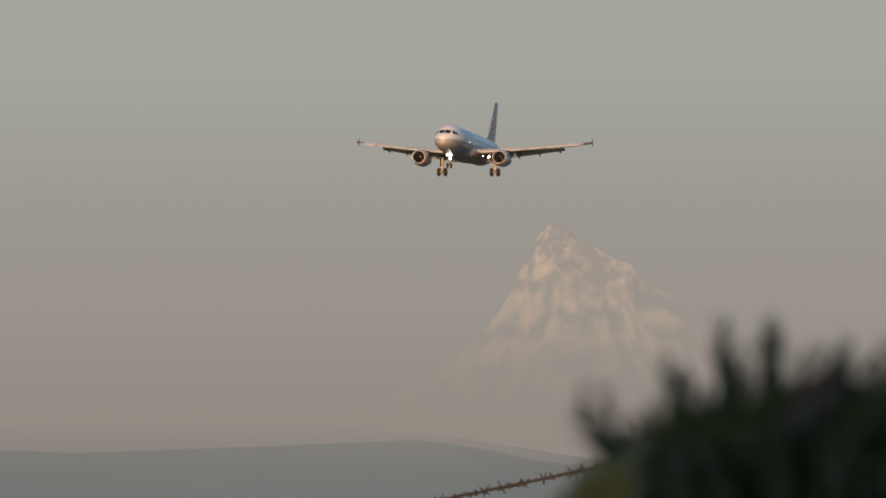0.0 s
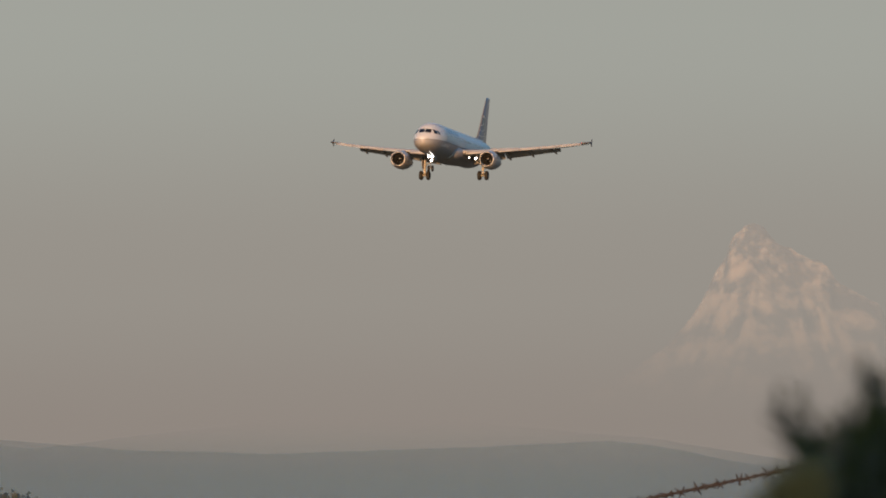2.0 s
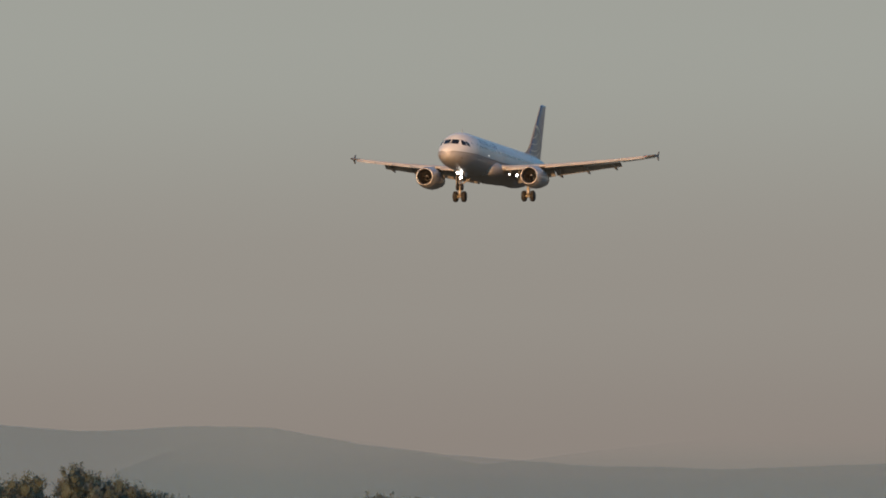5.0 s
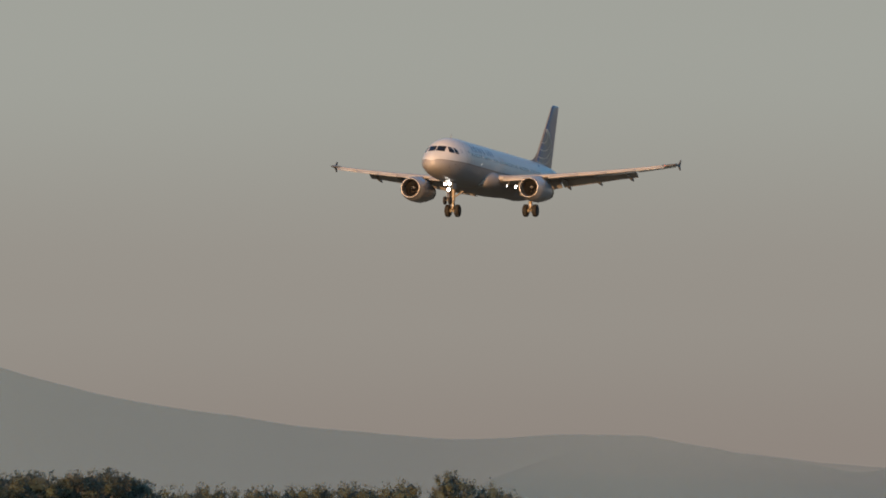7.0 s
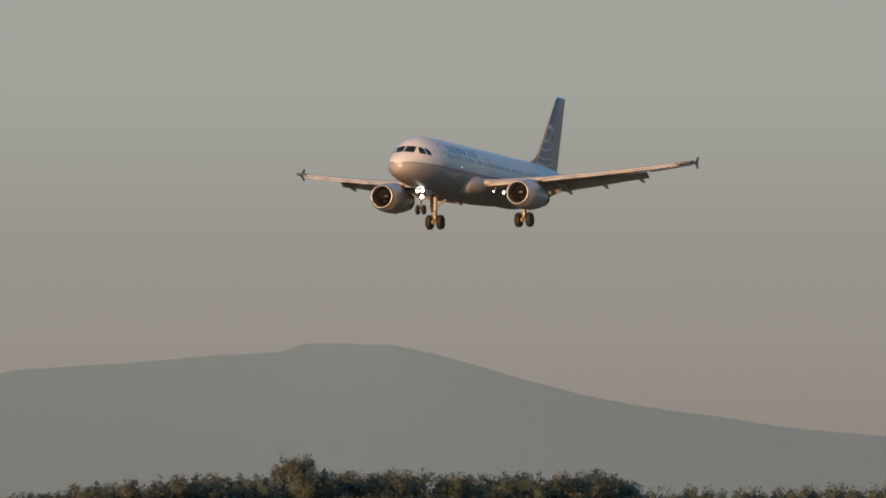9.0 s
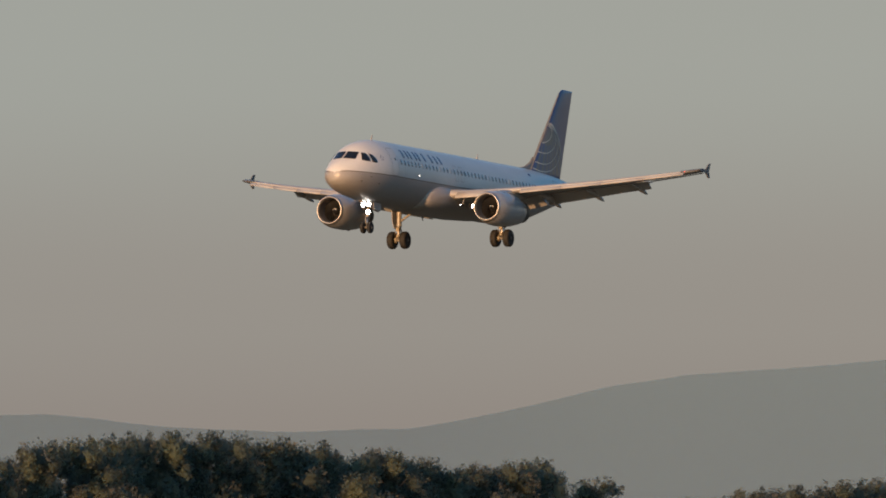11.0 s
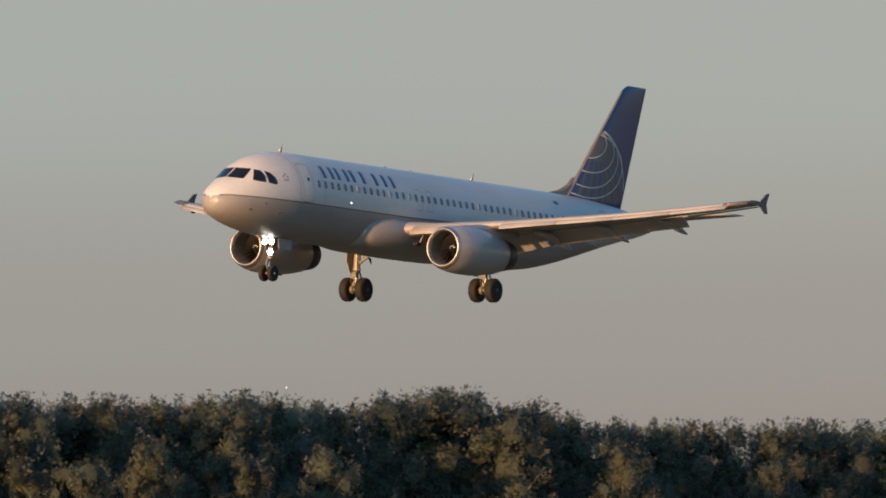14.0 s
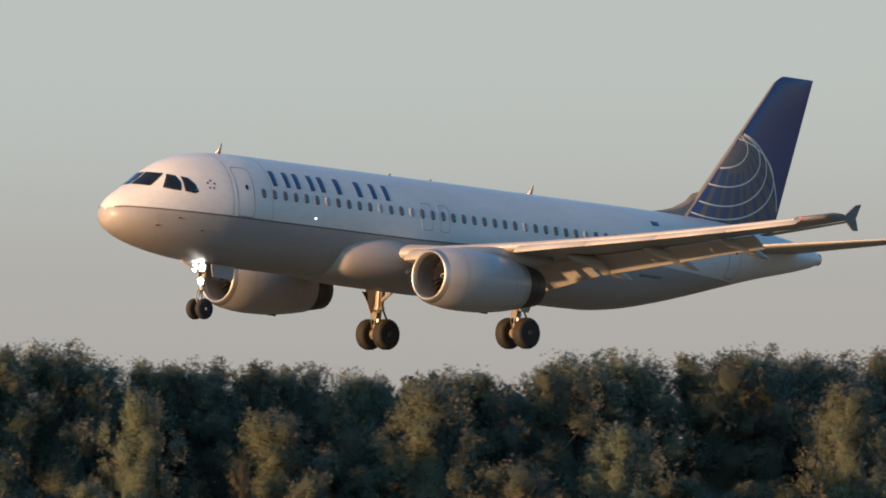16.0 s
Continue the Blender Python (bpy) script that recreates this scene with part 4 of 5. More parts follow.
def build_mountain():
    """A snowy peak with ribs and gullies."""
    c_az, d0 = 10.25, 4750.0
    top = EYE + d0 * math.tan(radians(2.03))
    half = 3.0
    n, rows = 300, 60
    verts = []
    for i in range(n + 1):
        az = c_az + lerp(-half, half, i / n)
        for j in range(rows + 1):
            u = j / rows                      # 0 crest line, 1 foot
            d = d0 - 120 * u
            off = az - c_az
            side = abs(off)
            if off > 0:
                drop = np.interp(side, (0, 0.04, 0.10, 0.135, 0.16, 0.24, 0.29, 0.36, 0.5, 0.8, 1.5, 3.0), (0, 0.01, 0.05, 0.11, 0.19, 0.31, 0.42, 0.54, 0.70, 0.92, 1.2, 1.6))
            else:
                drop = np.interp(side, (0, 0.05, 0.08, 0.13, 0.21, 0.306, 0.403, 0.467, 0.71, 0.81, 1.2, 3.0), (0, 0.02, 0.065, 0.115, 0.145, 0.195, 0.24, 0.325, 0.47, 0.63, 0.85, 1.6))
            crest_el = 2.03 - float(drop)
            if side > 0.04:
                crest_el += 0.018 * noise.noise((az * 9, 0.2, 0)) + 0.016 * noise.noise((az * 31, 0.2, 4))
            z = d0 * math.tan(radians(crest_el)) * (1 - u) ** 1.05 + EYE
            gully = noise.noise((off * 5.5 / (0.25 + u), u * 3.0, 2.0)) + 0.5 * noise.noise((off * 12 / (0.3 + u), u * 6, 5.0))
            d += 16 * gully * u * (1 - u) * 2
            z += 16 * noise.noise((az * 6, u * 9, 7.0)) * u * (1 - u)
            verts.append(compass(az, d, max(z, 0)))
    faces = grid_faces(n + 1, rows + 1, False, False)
    tagged(new("mountain", mesh("mountain", verts, faces, SNOW)), "snowy peak with rosy evening light and haze painted in", "mountain", "", "structure")


# haze is painted into the hills: bluish base colour, part see-through
HILL_NEAR = painted_haze("hazy_near_hill", (0.118, 0.210, 0.290), (0.126, 0.222, 0.306), 0.42, 0.40, 10, 110, 0.004, thins=(-1280, -1000, 1.0, 0.5))
HILL_FAR = painted_haze("hazy_far_hill", (0.118, 0.210, 0.290), (0.126, 0.222, 0.306), 0.46, 0.0, 36, 76, 0.004)
HILL_PALE = painted_haze("hazy_pale_hill", (0.118, 0.210, 0.290), (0.126, 0.222, 0.306), 0.34, 0.22, 10, 110, 0.004)
# the snow's colour holds the rosy evening light; its haze is a see-through fade
SNOW = painted_haze("hazy_snow_and_rock", (0.19, 0.19, 0.22), (0.88, 0.73, 0.61), 0.0, 0.195, 80, 182, 0.066, (0.60, 0.78), thins=(-800, -740, 1.0, 0.4))

build_ground()
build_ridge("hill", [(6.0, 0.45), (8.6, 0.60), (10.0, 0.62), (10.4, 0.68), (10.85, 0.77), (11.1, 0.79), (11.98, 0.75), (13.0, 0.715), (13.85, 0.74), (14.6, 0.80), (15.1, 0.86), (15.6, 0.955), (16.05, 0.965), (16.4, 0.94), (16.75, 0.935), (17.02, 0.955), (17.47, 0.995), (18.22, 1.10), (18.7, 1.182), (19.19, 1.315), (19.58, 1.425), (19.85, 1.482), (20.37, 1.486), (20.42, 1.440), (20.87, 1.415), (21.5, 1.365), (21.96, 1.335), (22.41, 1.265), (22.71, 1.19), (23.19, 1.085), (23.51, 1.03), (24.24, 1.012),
            (24.9, 1.035), (25.34, 1.09), (25.6, 1.112), (26.1, 1.105), (26.34, 1.157), (26.66, 1.235), (26.9, 1.262), (27.2, 1.205), (27.75, 1.165), (28.4, 1.125), (28.6, 1.10), (29.2, 1.02), (30.3, 0.85), (31.5, 0.6)], 4000, 4150, HILL_NEAR, "long butte and low hills with blue-grey haze painted in")
build_ridge("hill", [(27.6, 0.7), (28.5, 1.13), (28.82, 1.178), (29.05, 1.225), (29.5, 1.235), (29.83, 1.12), (30.15, 1.06), (31.2, 0.85), (32.0, 0.6)], 4160, 4300, HILL_PALE, "faint rounded hill with evening haze painted in", seed=17)
build_ridge("hill", [(9.0, 0.5), (10.8, 0.80), (12.0, 0.91), (12.7, 0.93), (13.4, 0.86), (14.4, 0.74), (15.2, 0.90), (15.8, 0.95), (16.5, 0.7), (17.0, 0.3)], 4480, 4620, HILL_FAR, "faintest far ridge with evening haze painted in", seed=31)
build_mountain()


# ---- trees ----
def ball_triangles(level):
    bm = bmesh.new()
    bmesh.ops.create_icosphere(bm, subdivisions=level, radius=1.0)
    tri = np.array([[tuple(v.co) for v in f.verts] for f in bm.faces])
    bm.free()
    return tri


BALL, SMALL_BALL = ball_triangles(2), ball_triangles(1)


def bulge(d, b):
    """How far a clump's skin swells in the directions d."""
    return 0.84 + 0.20 * np.sin(d[..., 0] * 5 + b) * np.sin(d[..., 1] * 6 + 2 * b) + 0.10 * np.sin(d[..., 2] * 9 + b) + 0.07 * np.sin(d[..., 0] * 17 + 3 * b) * np.sin(d[..., 2] * 15 + b)


def crown_arrays(rng, height, radius, blobs, leaves, size, low=0.16, pointed=0.0, solid=0.0):
    """Leafy clumps that together make an uneven crown: each a dense bumpy body set all over with tufts of small sprays. Gives the corners of triangles, three after three, and the way each corner faces."""
    core = (BALL * np.array((0.36 * radius, 0.36 * radius, 0.34 * height)) + np.array((0, 0, 0.46 * height))).reshape(-1, 3)
    out, facing = [core], [BALL.reshape(-1, 3)]
    phase = rng.random() * 6
    for b in range(blobs):
        u = (b + rng.random()) / blobs
        h = lerp(low, 0.95, u ** 0.85)
        a = 2.399963 * b + rng.random() * 0.9
        env = radius * (0.50 + 0.5 * math.sin(math.pi * min(max(h - 0.02, 0), 1)) ** 0.7) * (1.0 if h < 0.66 else max(0.22, 1.0 - (1.7 + pointed) * (h - 0.66)))
        env *= 1 + 0.20 * math.sin(2 * a + phase + 5 * h) + 0.14 * math.sin(3 * a - 7 * h + phase) - pointed * 0.18
        inner = b % 4 == 0
        r = env * 0.35 * rng.random() if inner else env * (0.50 + 0.45 * rng.random())
        br = radius * (rng.uniform(0.32, 0.42) if inner else rng.uniform(0.17, 0.30))
        tall = rng.uniform(1.0, 1.6) + pointed * 0.5
        c = np.array((r * math.cos(a), r * math.sin(a), min(h * height, height - br * tall * 1.02)))
        q = np.random.default_rng(rng.randrange(10 ** 6))
        shape = np.array((1, 1, tall)) * br
        outward = np.array((math.cos(a), math.sin(a), 1.4 * (h - 0.35))) * 0.6
        # the dark body inside, of which little shows
        body = BALL if inner else SMALL_BALL
        out.append((c + body * (bulge(body, b) * (solid or 0.6))[..., None] * shape).reshape(-1, 3))
        facing.append((body * 0.4 + outward).reshape(-1, 3))
        # tufts on the clump, each of many small sprays; the lower part, deep in the wood, bears fewer and broader ones
        upper = h > 0.38
        n, sz = (int(leaves * (br / radius / 0.24) ** 1.5), size) if upper else (leaves // 8, size * 2.2)
        tufts = 26
        td = q.normal(size=(tufts, 3)) + np.array((math.cos(a), math.sin(a), 0.5)) * (0.0 if inner else 0.5)
        td /= np.linalg.norm(td, axis=1)[:, None]
        reach = bulge(td, b) * q.uniform(0.62, 1.03, tufts)
        pick_ = q.integers(0, tufts, n)
        spread = q.normal(size=(n, 3)) * q.uniform(0.09, 0.19, tufts)[pick_][:, None]
        d = td[pick_] * reach[pick_][:, None] + spread
        p = c + d * shape
        p[:, 2] = height - np.abs(height - p[:, 2])
        t1 = q.normal(scale=0.6, size=(n, 3)) + td[pick_] * 0.5 + np.array((0, 0, 0.6))
        t1 /= np.linalg.norm(t1, axis=1)[:, None]
        t2 = np.cross(q.normal(size=(n, 3)), t1)
        t2 /= np.linalg.norm(t2, axis=1)[:, None]
        s = (sz * q.uniform(0.6, 1.4, n))[:, None]
        tri = np.stack([p + t1 * s * 1.3, p - t1 * s * 0.6 + t2 * s * 0.75, p - t1 * s * 0.8 - t2 * s * 0.7], axis=1)
        out.append(tri.reshape(-1, 3))
        facing.append(np.repeat(td[pick_] * 0.5 + spread * 0.6 + outward, 3, axis=0))
    return np.concatenate(out), np.concatenate(facing)


def pieces_mesh(name, corners, material, sides):
    """Loose flat pieces of three or four corners as one mesh."""
    n = len(corners) // sides
    me = bpy.data.meshes.new(name)
    me.vertices.add(sides * n)
    me.vertices.foreach_set("co", corners.astype(np.float32).ravel())
    me.loops.add(sides * n)
    me.loops.foreach_set("vertex_index", np.arange(sides * n, dtype=np.int32))
    me.polygons.add(n)
    me.polygons.foreach_set("loop_start", np.arange(0, sides * n, sides, dtype=np.int32))
    me.materials.append(material)
    me.update(calc_edges=True)
    me.validate()
    return me


def quads_mesh(name, corners, material):
    return pieces_mesh(name, corners, material, 4)


def leaves_mesh(name, corners, material, normals=None):
    """Leaves; normals: the way each corner faces on the whole, so that a clump is shaded as one soft form."""
    me = pieces_mesh(name, corners, material, 3)
    if normals is not None:
        nn = normals / np.linalg.norm(normals, axis=1)[:, None]
        me.polygons.foreach_set("use_smooth", [True] * len(me.polygons))
        me.normals_split_custom_set(nn.tolist())
        me.update()
    return me


def trunk_shape(rng, height, girth, limbs=9):
    bend = [rng.uniform(-0.35, 0.35) for _ in range(6)]
    pts = [(bend[0] * k * 0.3, bend[1] * k * 0.3, height * 0.86 * k / 5) for k in range(6)]
    shapes = [tube(pts, [girth * (1 - 0.86 * k / 5) * (1.35 if k == 0 else 1) for k in range(6)], 9)]
    for k in range(limbs):
        h = lerp(0.14, 0.78, k / limbs)
        a = 2.4 * k + rng.random()
        r = height * 0.22 * (1.15 - h)
        x0, y0 = bend[0] * h * 1.5, bend[1] * h * 1.5
        p = [(x0, y0, h * height), (x0 + r * 0.5 * math.cos(a), y0 + r * 0.5 * math.sin(a), h * height + r * 0.55), (x0 + r * math.cos(a + 0.2), y0 + r * math.sin(a + 0.2), h * height + r * 1.25)]
        shapes.append(tube(p, [girth * 0.42 * (1 - h * 0.7), girth * 0.26 * (1 - h * 0.7), 0.02], 6))
    return merged(*shapes)


def build_tree(seed, height, radius, blobs, leaves, size, leaf=LEAF, pointed=0.0, label="leafy broad-crowned tree in low evening light"):
    rng = random.Random(seed)
    tree = new("tree")
    v, f = trunk_shape(rng, height, height * 0.014 + 0.05)
    part("trunk", mesh("trunk", v, f, BARK), tree)
    corners, normals = crown_arrays(rng, height, radius, blobs, leaves, size, 0.16, pointed)
    part("crown", leaves_mesh("crown", corners, leaf, normals), tree)
    return tagged(tree, label, "tree", "trees along the runway")


LINE_X = -417.0
# height of the wood's skyline along the runway
SKYLINE = [(360, 17), (382, 16.6), (391, 17.3), (395, 16.0), (408, 16.5), (416, 15.8), (437, 16.8), (447, 17.3), (470, 17.8), (492, 18.4), (498, 17.4), (510, 18.3), (523, 18.7), (550, 18.0), (565, 18.5), (574, 17.5),
           (580, 19.3), (587, 17.5), (603, 18.4), (628, 18.5), (640, 19.5), (649, 19.4), (661, 18.1), (677, 17.2), (686, 18.1), (710, 17.7), (721, 16.2), (734, 17.6), (747, 16.0), (755, 19.4), (765, 19.5), (772, 16.0), (789, 17.5), (800, 15.2),
           (816, 13.0), (831, 14.9), (860, 15.2), (868, 18.0), (906, 18.9), (942, 18.1), (973, 16.6), (992, 17.7)]
FARLINE = [(1003, 15.5), (1010, 12.8), (1041, 13.4), (1058, 15.2), (1115, 16.4), (1124, 18.6), (1134, 16.8), (1160, 17.2), (1207, 17.6), (1236, 18.2), (1255, 16.3), (1303, 17.7), (1361, 18.2), (1384, 20.4), (1427, 17.4), (1445, 15.0), (1520, 15.5),
           (1549, 17.3), (1563, 17.6), (1606, 16.4), (1640, 14.6), (1850, 16.0), (2300, 17.0)]


def skyline(y, table):
    return float(np.interp(y, [p[0] for p in table], [p[1] for p in table]))


def build_woods():
    slim = "slender upright leafy tree in the wood's edge"
    kinds = [build_tree(11 + k, 18.0, 4.1 + 0.35 * (k % 3), 44, 470, 0.102, LEAF) for k in range(6)] + [build_tree(31 + k, 18.0, 3.5, 40, 470, 0.102, LEAF, 0.9, slim) for k in range(2)]
    far_kinds = [build_tree(71 + k, 18.0, 4.2 + 0.3 * (k % 3), 34, 180, 0.148, LEAF_FAR) for k in range(5)] + [build_tree(91 + k, 18.0, 3.6, 32, 165, 0.146, LEAF_FAR, 0.9, slim) for k in range(2)]
    low_kinds = [build_tree(41 + k, 18.0, 4.6, 26, 290, 0.122) for k in range(4)]
    dry_kind = build_tree(61, 18.0, 3.6, 30, 500, 0.092, LEAF_DRY, 0.3, "small tree with dry brown leaves")
    rng = random.Random(5)
    used = set()

    def place(kind, x, y, h, wide=1.0):
        s = (h + 0.35) / 18.0
        m = Matrix.Translation((x, y, -0.05)) @ Matrix.Rotation(rng.uniform(0, 6.28), 4, "Z")
        if id(kind) in used:
            t_ = copy_thing(kind, m)
        else:
            used.add(id(kind))
            t_ = kind
            t_.matrix_basis = m
        t_.scale = (s * wide, s * wide, s)

    def pick(y_, broad=False):
        """A kind for that stretch; broad: only the broad-crowned ones."""
        some = kinds if y_ < 570 else far_kinds
        return rng.choice(some[:-2] if broad else some)

    # the row that makes the skyline: a tree on each of its heights, and others between
    peaks = [y for (_, h0), (y, h), (_, h1) in zip(SKYLINE, SKYLINE[1:], SKYLINE[2:]) if h > h0 and h >= h1]
    spots = [366.0]
    for peak in peaks + [1000.0]:
        gaps_ = max(1, round((peak - spots[-1]) / 4.8))
        first = spots[-1]
        spots += [lerp(first, peak, k / gaps_) for k in range(1, gaps_ + 1)]
    for y in spots[:-1]:
        if y in peaks:
            h = skyline(y, SKYLINE)
        else:
            y += rng.uniform(-0.8, 0.8)
            h = skyline(y, SKYLINE) * (rng.uniform(1.0, 1.05) if y < 470 else rng.uniform(0.985, 1.03))
        place(pick(y, True), LINE_X + rng.uniform(-1.5, 1.5), y, h, rng.uniform(1.05, 1.3))
    y = 362.0
    while y < 1000.0:                                   # a lower row before it, with gaps
        h = skyline(y, SKYLINE) * rng.uniform(0.45, 0.86)
        place(pick(y), LINE_X + 7.0 + rng.uniform(-2, 2.5), y, h, rng.uniform(1.0, 1.35))
        y += rng.choice((5.5, 7.0, 9.0, 13.0)) * rng.uniform(0.9, 1.15)
    y = 358.0
    while y < 700.0:                                    # young growth at the wood's foot
        place(low_kinds[rng.randrange(4)], LINE_X + 13.0 + rng.uniform(-2, 2), y, rng.uniform(6.5, 11.5), rng.uniform(1.0, 1.5))
        y += rng.uniform(6.0, 11.0)
    place(dry_kind, LINE_X + 12.0, 395.0, 10.6, 0.75)
    place(dry_kind, LINE_X + 9.0, 548.0, 13.0, 1.0)
    y = 1004.0
    while y < 1250.0:                                   # the wood's far end
        place(pick(y, True), LINE_X + rng.uniform(-2, 2), y, skyline(y, FARLINE) * rng.uniform(1.0, 1.06), rng.uniform(1.15, 1.5))
        if rng.random() < 0.8:
            place(rng.choice(far_kinds), LINE_X + 8 + rng.uniform(-2, 2), y + 4, skyline(y, FARLINE) * rng.uniform(0.6, 0.82), rng.uniform(1.0, 1.4))
        y += rng.uniform(5.5, 8.0)
    # farther on, single trees cannot be told apart
    chunks, ways, deep, deep_ways = [], [], [], []
    y = 380.0
    while y < 1250.0:                                   # the depth of the wood behind
        a, way = crown_arrays(rng, skyline(y, SKYLINE if y < 1000 else FARLINE) * (rng.uniform(0.95, 1.0) if y < 480 else rng.uniform(0.86, 0.94)), rng.uniform(4.4, 5.2), 18, 70, 0.22, 0.05, 0.0, 0.78)
        a[:, 0] += LINE_X - 9 + rng.uniform(-2, 2)
        a[:, 1] += y - 7
        deep.append(a)
        deep_ways.append(way)
        if y < 1000:                                     # and farther in
            a, way = crown_arrays(rng, skyline(y, SKYLINE) * rng.uniform(0.7, 0.8), 5.0, 12, 24, 0.30, 0.2, 0.0, 0.85)
            a[:, 0] += LINE_X - 18
            a[:, 1] += y - 11
            deep.append(a)
            deep_ways.append(way)
        y += rng.uniform(5, 7)
    y = 1255.0
    while y < 2300.0:
        for row in (0, 1):
            h = skyline(y, FARLINE) * (rng.uniform(1.0, 1.05) if row == 0 else rng.uniform(0.7, 0.92))
            a, way = crown_arrays(rng, h, rng.uniform(4.8, 6.4), *((26, 90, 0.18, 0.05) if row == 0 and y < 1500 else (14, 45, 0.28, 0.05, 0.0, 0.7)))
            a[:, 0] += LINE_X + row * 8 + rng.uniform(-2, 2)
            a[:, 1] += y + rng.uniform(-2, 2)
            chunks.append(a)
            ways.append(way)
        y += rng.uniform(5.5, 8.0)
    # single trees that stand out before the wood and above it: kind, way out from the line, place along it, height, breadth
    for kind, out, y, h, wide in ((1, 10, 389, 14.4, 0.8), (3, 10, 412, 15.2, 1.1), (5, 13, 425, 13.0, 1.0), (0, 11, 447, 15.8, 1.0), (4, 15, 380.5, 9.2, 0.8),
                                  (2, 8, 530, 14.7, 1.1), (0, 3, 576, 19.2, 1.15), (3, 6, 580, 17.4, 0.8), (4, 12, 579, 13.4, 1.1), (1, 10, 590, 14.8, 0.9), (2, 2, 596, 18.0, 1.2),
                                  (0, 12, 600, 14.0, 1.0), (4, 4, 609, 18.1, 1.1), (3, 12, 610, 14.6, 1.0), (1, 6, 644, 18.0, 1.1), (2, 9, 655, 16.0, 1.0), (0, 9, 678, 15.0, 0.9),
                                  (3, 3, 705, 17.8, 1.2), (4, 12, 718.5, 14.8, 1.1), (1, 1, 757, 19.4, 1.3)):
        place((kinds if y < 570 else far_kinds)[kind], LINE_X + out, y, h, wide)
    tagged(new("wood_interior", leaves_mesh("wood_interior", np.concatenate(deep), LEAF_DEEP, np.concatenate(deep_ways))), "dense leafage inside the wood, coloured paler to lift its shade", "woods", "", "stuff")
    tagged(new("far_woods", leaves_mesh("far_woods", np.concatenate(chunks), LEAF_FAR, np.concatenate(ways))), "far edge of leafy woods in evening light", "woods", "", "stuff")



def build_far_grove():
    """Conifers and a round clump far behind the wood, paled by haze painted into their leaves."""
    rng = random.Random(9)
    d = 1700.0
    chunks = []
    for az, el, r in ((28.30, 0.90, 3.5), (28.24, 0.965, 3.0), (28.19, 0.985, 2.8), (28.12, 0.95, 3.0), (28.40, 0.88, 4.0), (27.62, 0.93, 2.6), (27.66, 0.90, 3.0), (28.6, 0.9, 4), (28.75, 0.88, 4)):
        h = EYE + d * math.tan(radians(el))
        q = np.random.default_rng(rng.randrange(10 ** 6))
        n = 420
        u = q.random(n)
        a = q.random(n) * 2 * math.pi
        rr = r * (1 - u) * np.sqrt(q.random(n)) + 0.15
        x, y, _ = compass(az, d, 0)
        c = np.stack([x + rr * np.cos(a), y + rr * np.sin(a), h * (0.2 + 0.8 * u)], axis=1)
        t1 = q.normal(size=(n, 3))
        t1 /= np.linalg.norm(t1, axis=1)[:, None]
        t2 = np.cross(t1, q.normal(size=(n, 3)))
        t2 /= np.linalg.norm(t2, axis=1)[:, None]
        chunks.append(np.stack([c - t1, c + t1 * 0.7 - t2 * 0.75, c + t1 * 0.5 + t2 * 0.85], axis=1).reshape(-1, 3))
    for az, el in ((27.36, 0.895), (27.28, 0.885), (27.44, 0.87), (27.20, 0.85), (27.52, 0.85)):
        c = crown_arrays(rng, EYE + d * math.tan(radians(el)), 6.5, 16, 90, 0.7, 0.05)[0]
        x, y, _ = compass(az, d, 0)
        chunks.append(c + np.array((x, y, 0)))
    tagged(new("far_grove", leaves_mesh("far_grove", np.concatenate(chunks), PALE_LEAF)), "distant conifers and a round clump paled with painted haze", "woods", "", "stuff")


def build_mast():
    """A thin mast behind the wood with a lit lamp on top."""
    x, y, _ = compass(33.82, 800.0, 0)
    mast = new("light_mast")
    mast.matrix_basis = Matrix.Translation((x, y, 0))
    v, f = lathe([(-0.3, 0.09), (0, 0.09), (14, 0.035), (20.55, 0.010)], (0, 0, 0), "z", 10)
    part("pole", mesh("pole", v, f, POST), mast)
    v, f = lathe([(20.55, 0.012), (20.56, 0.018), (20.58, 0.022), (20.60, 0.016), (20.61, 0.006)], (0, 0, 0), "z", 12)
    part("lamp", mesh("lamp", v, f, PROBE), mast, "small lit white lamp")
    tagged(mast, "thin light mast rising behind the wood", "light mast")


# grove leaves with haze painted in: bluish colour, more than half see-through
PALE_LEAF = painted_haze("hazy_grove_leaves", (0.050, 0.095, 0.115), (0.070, 0.120, 0.135), 0.4, 0.4, 0, 50, 0.05)
build_woods()
build_far_grove()
build_mast()


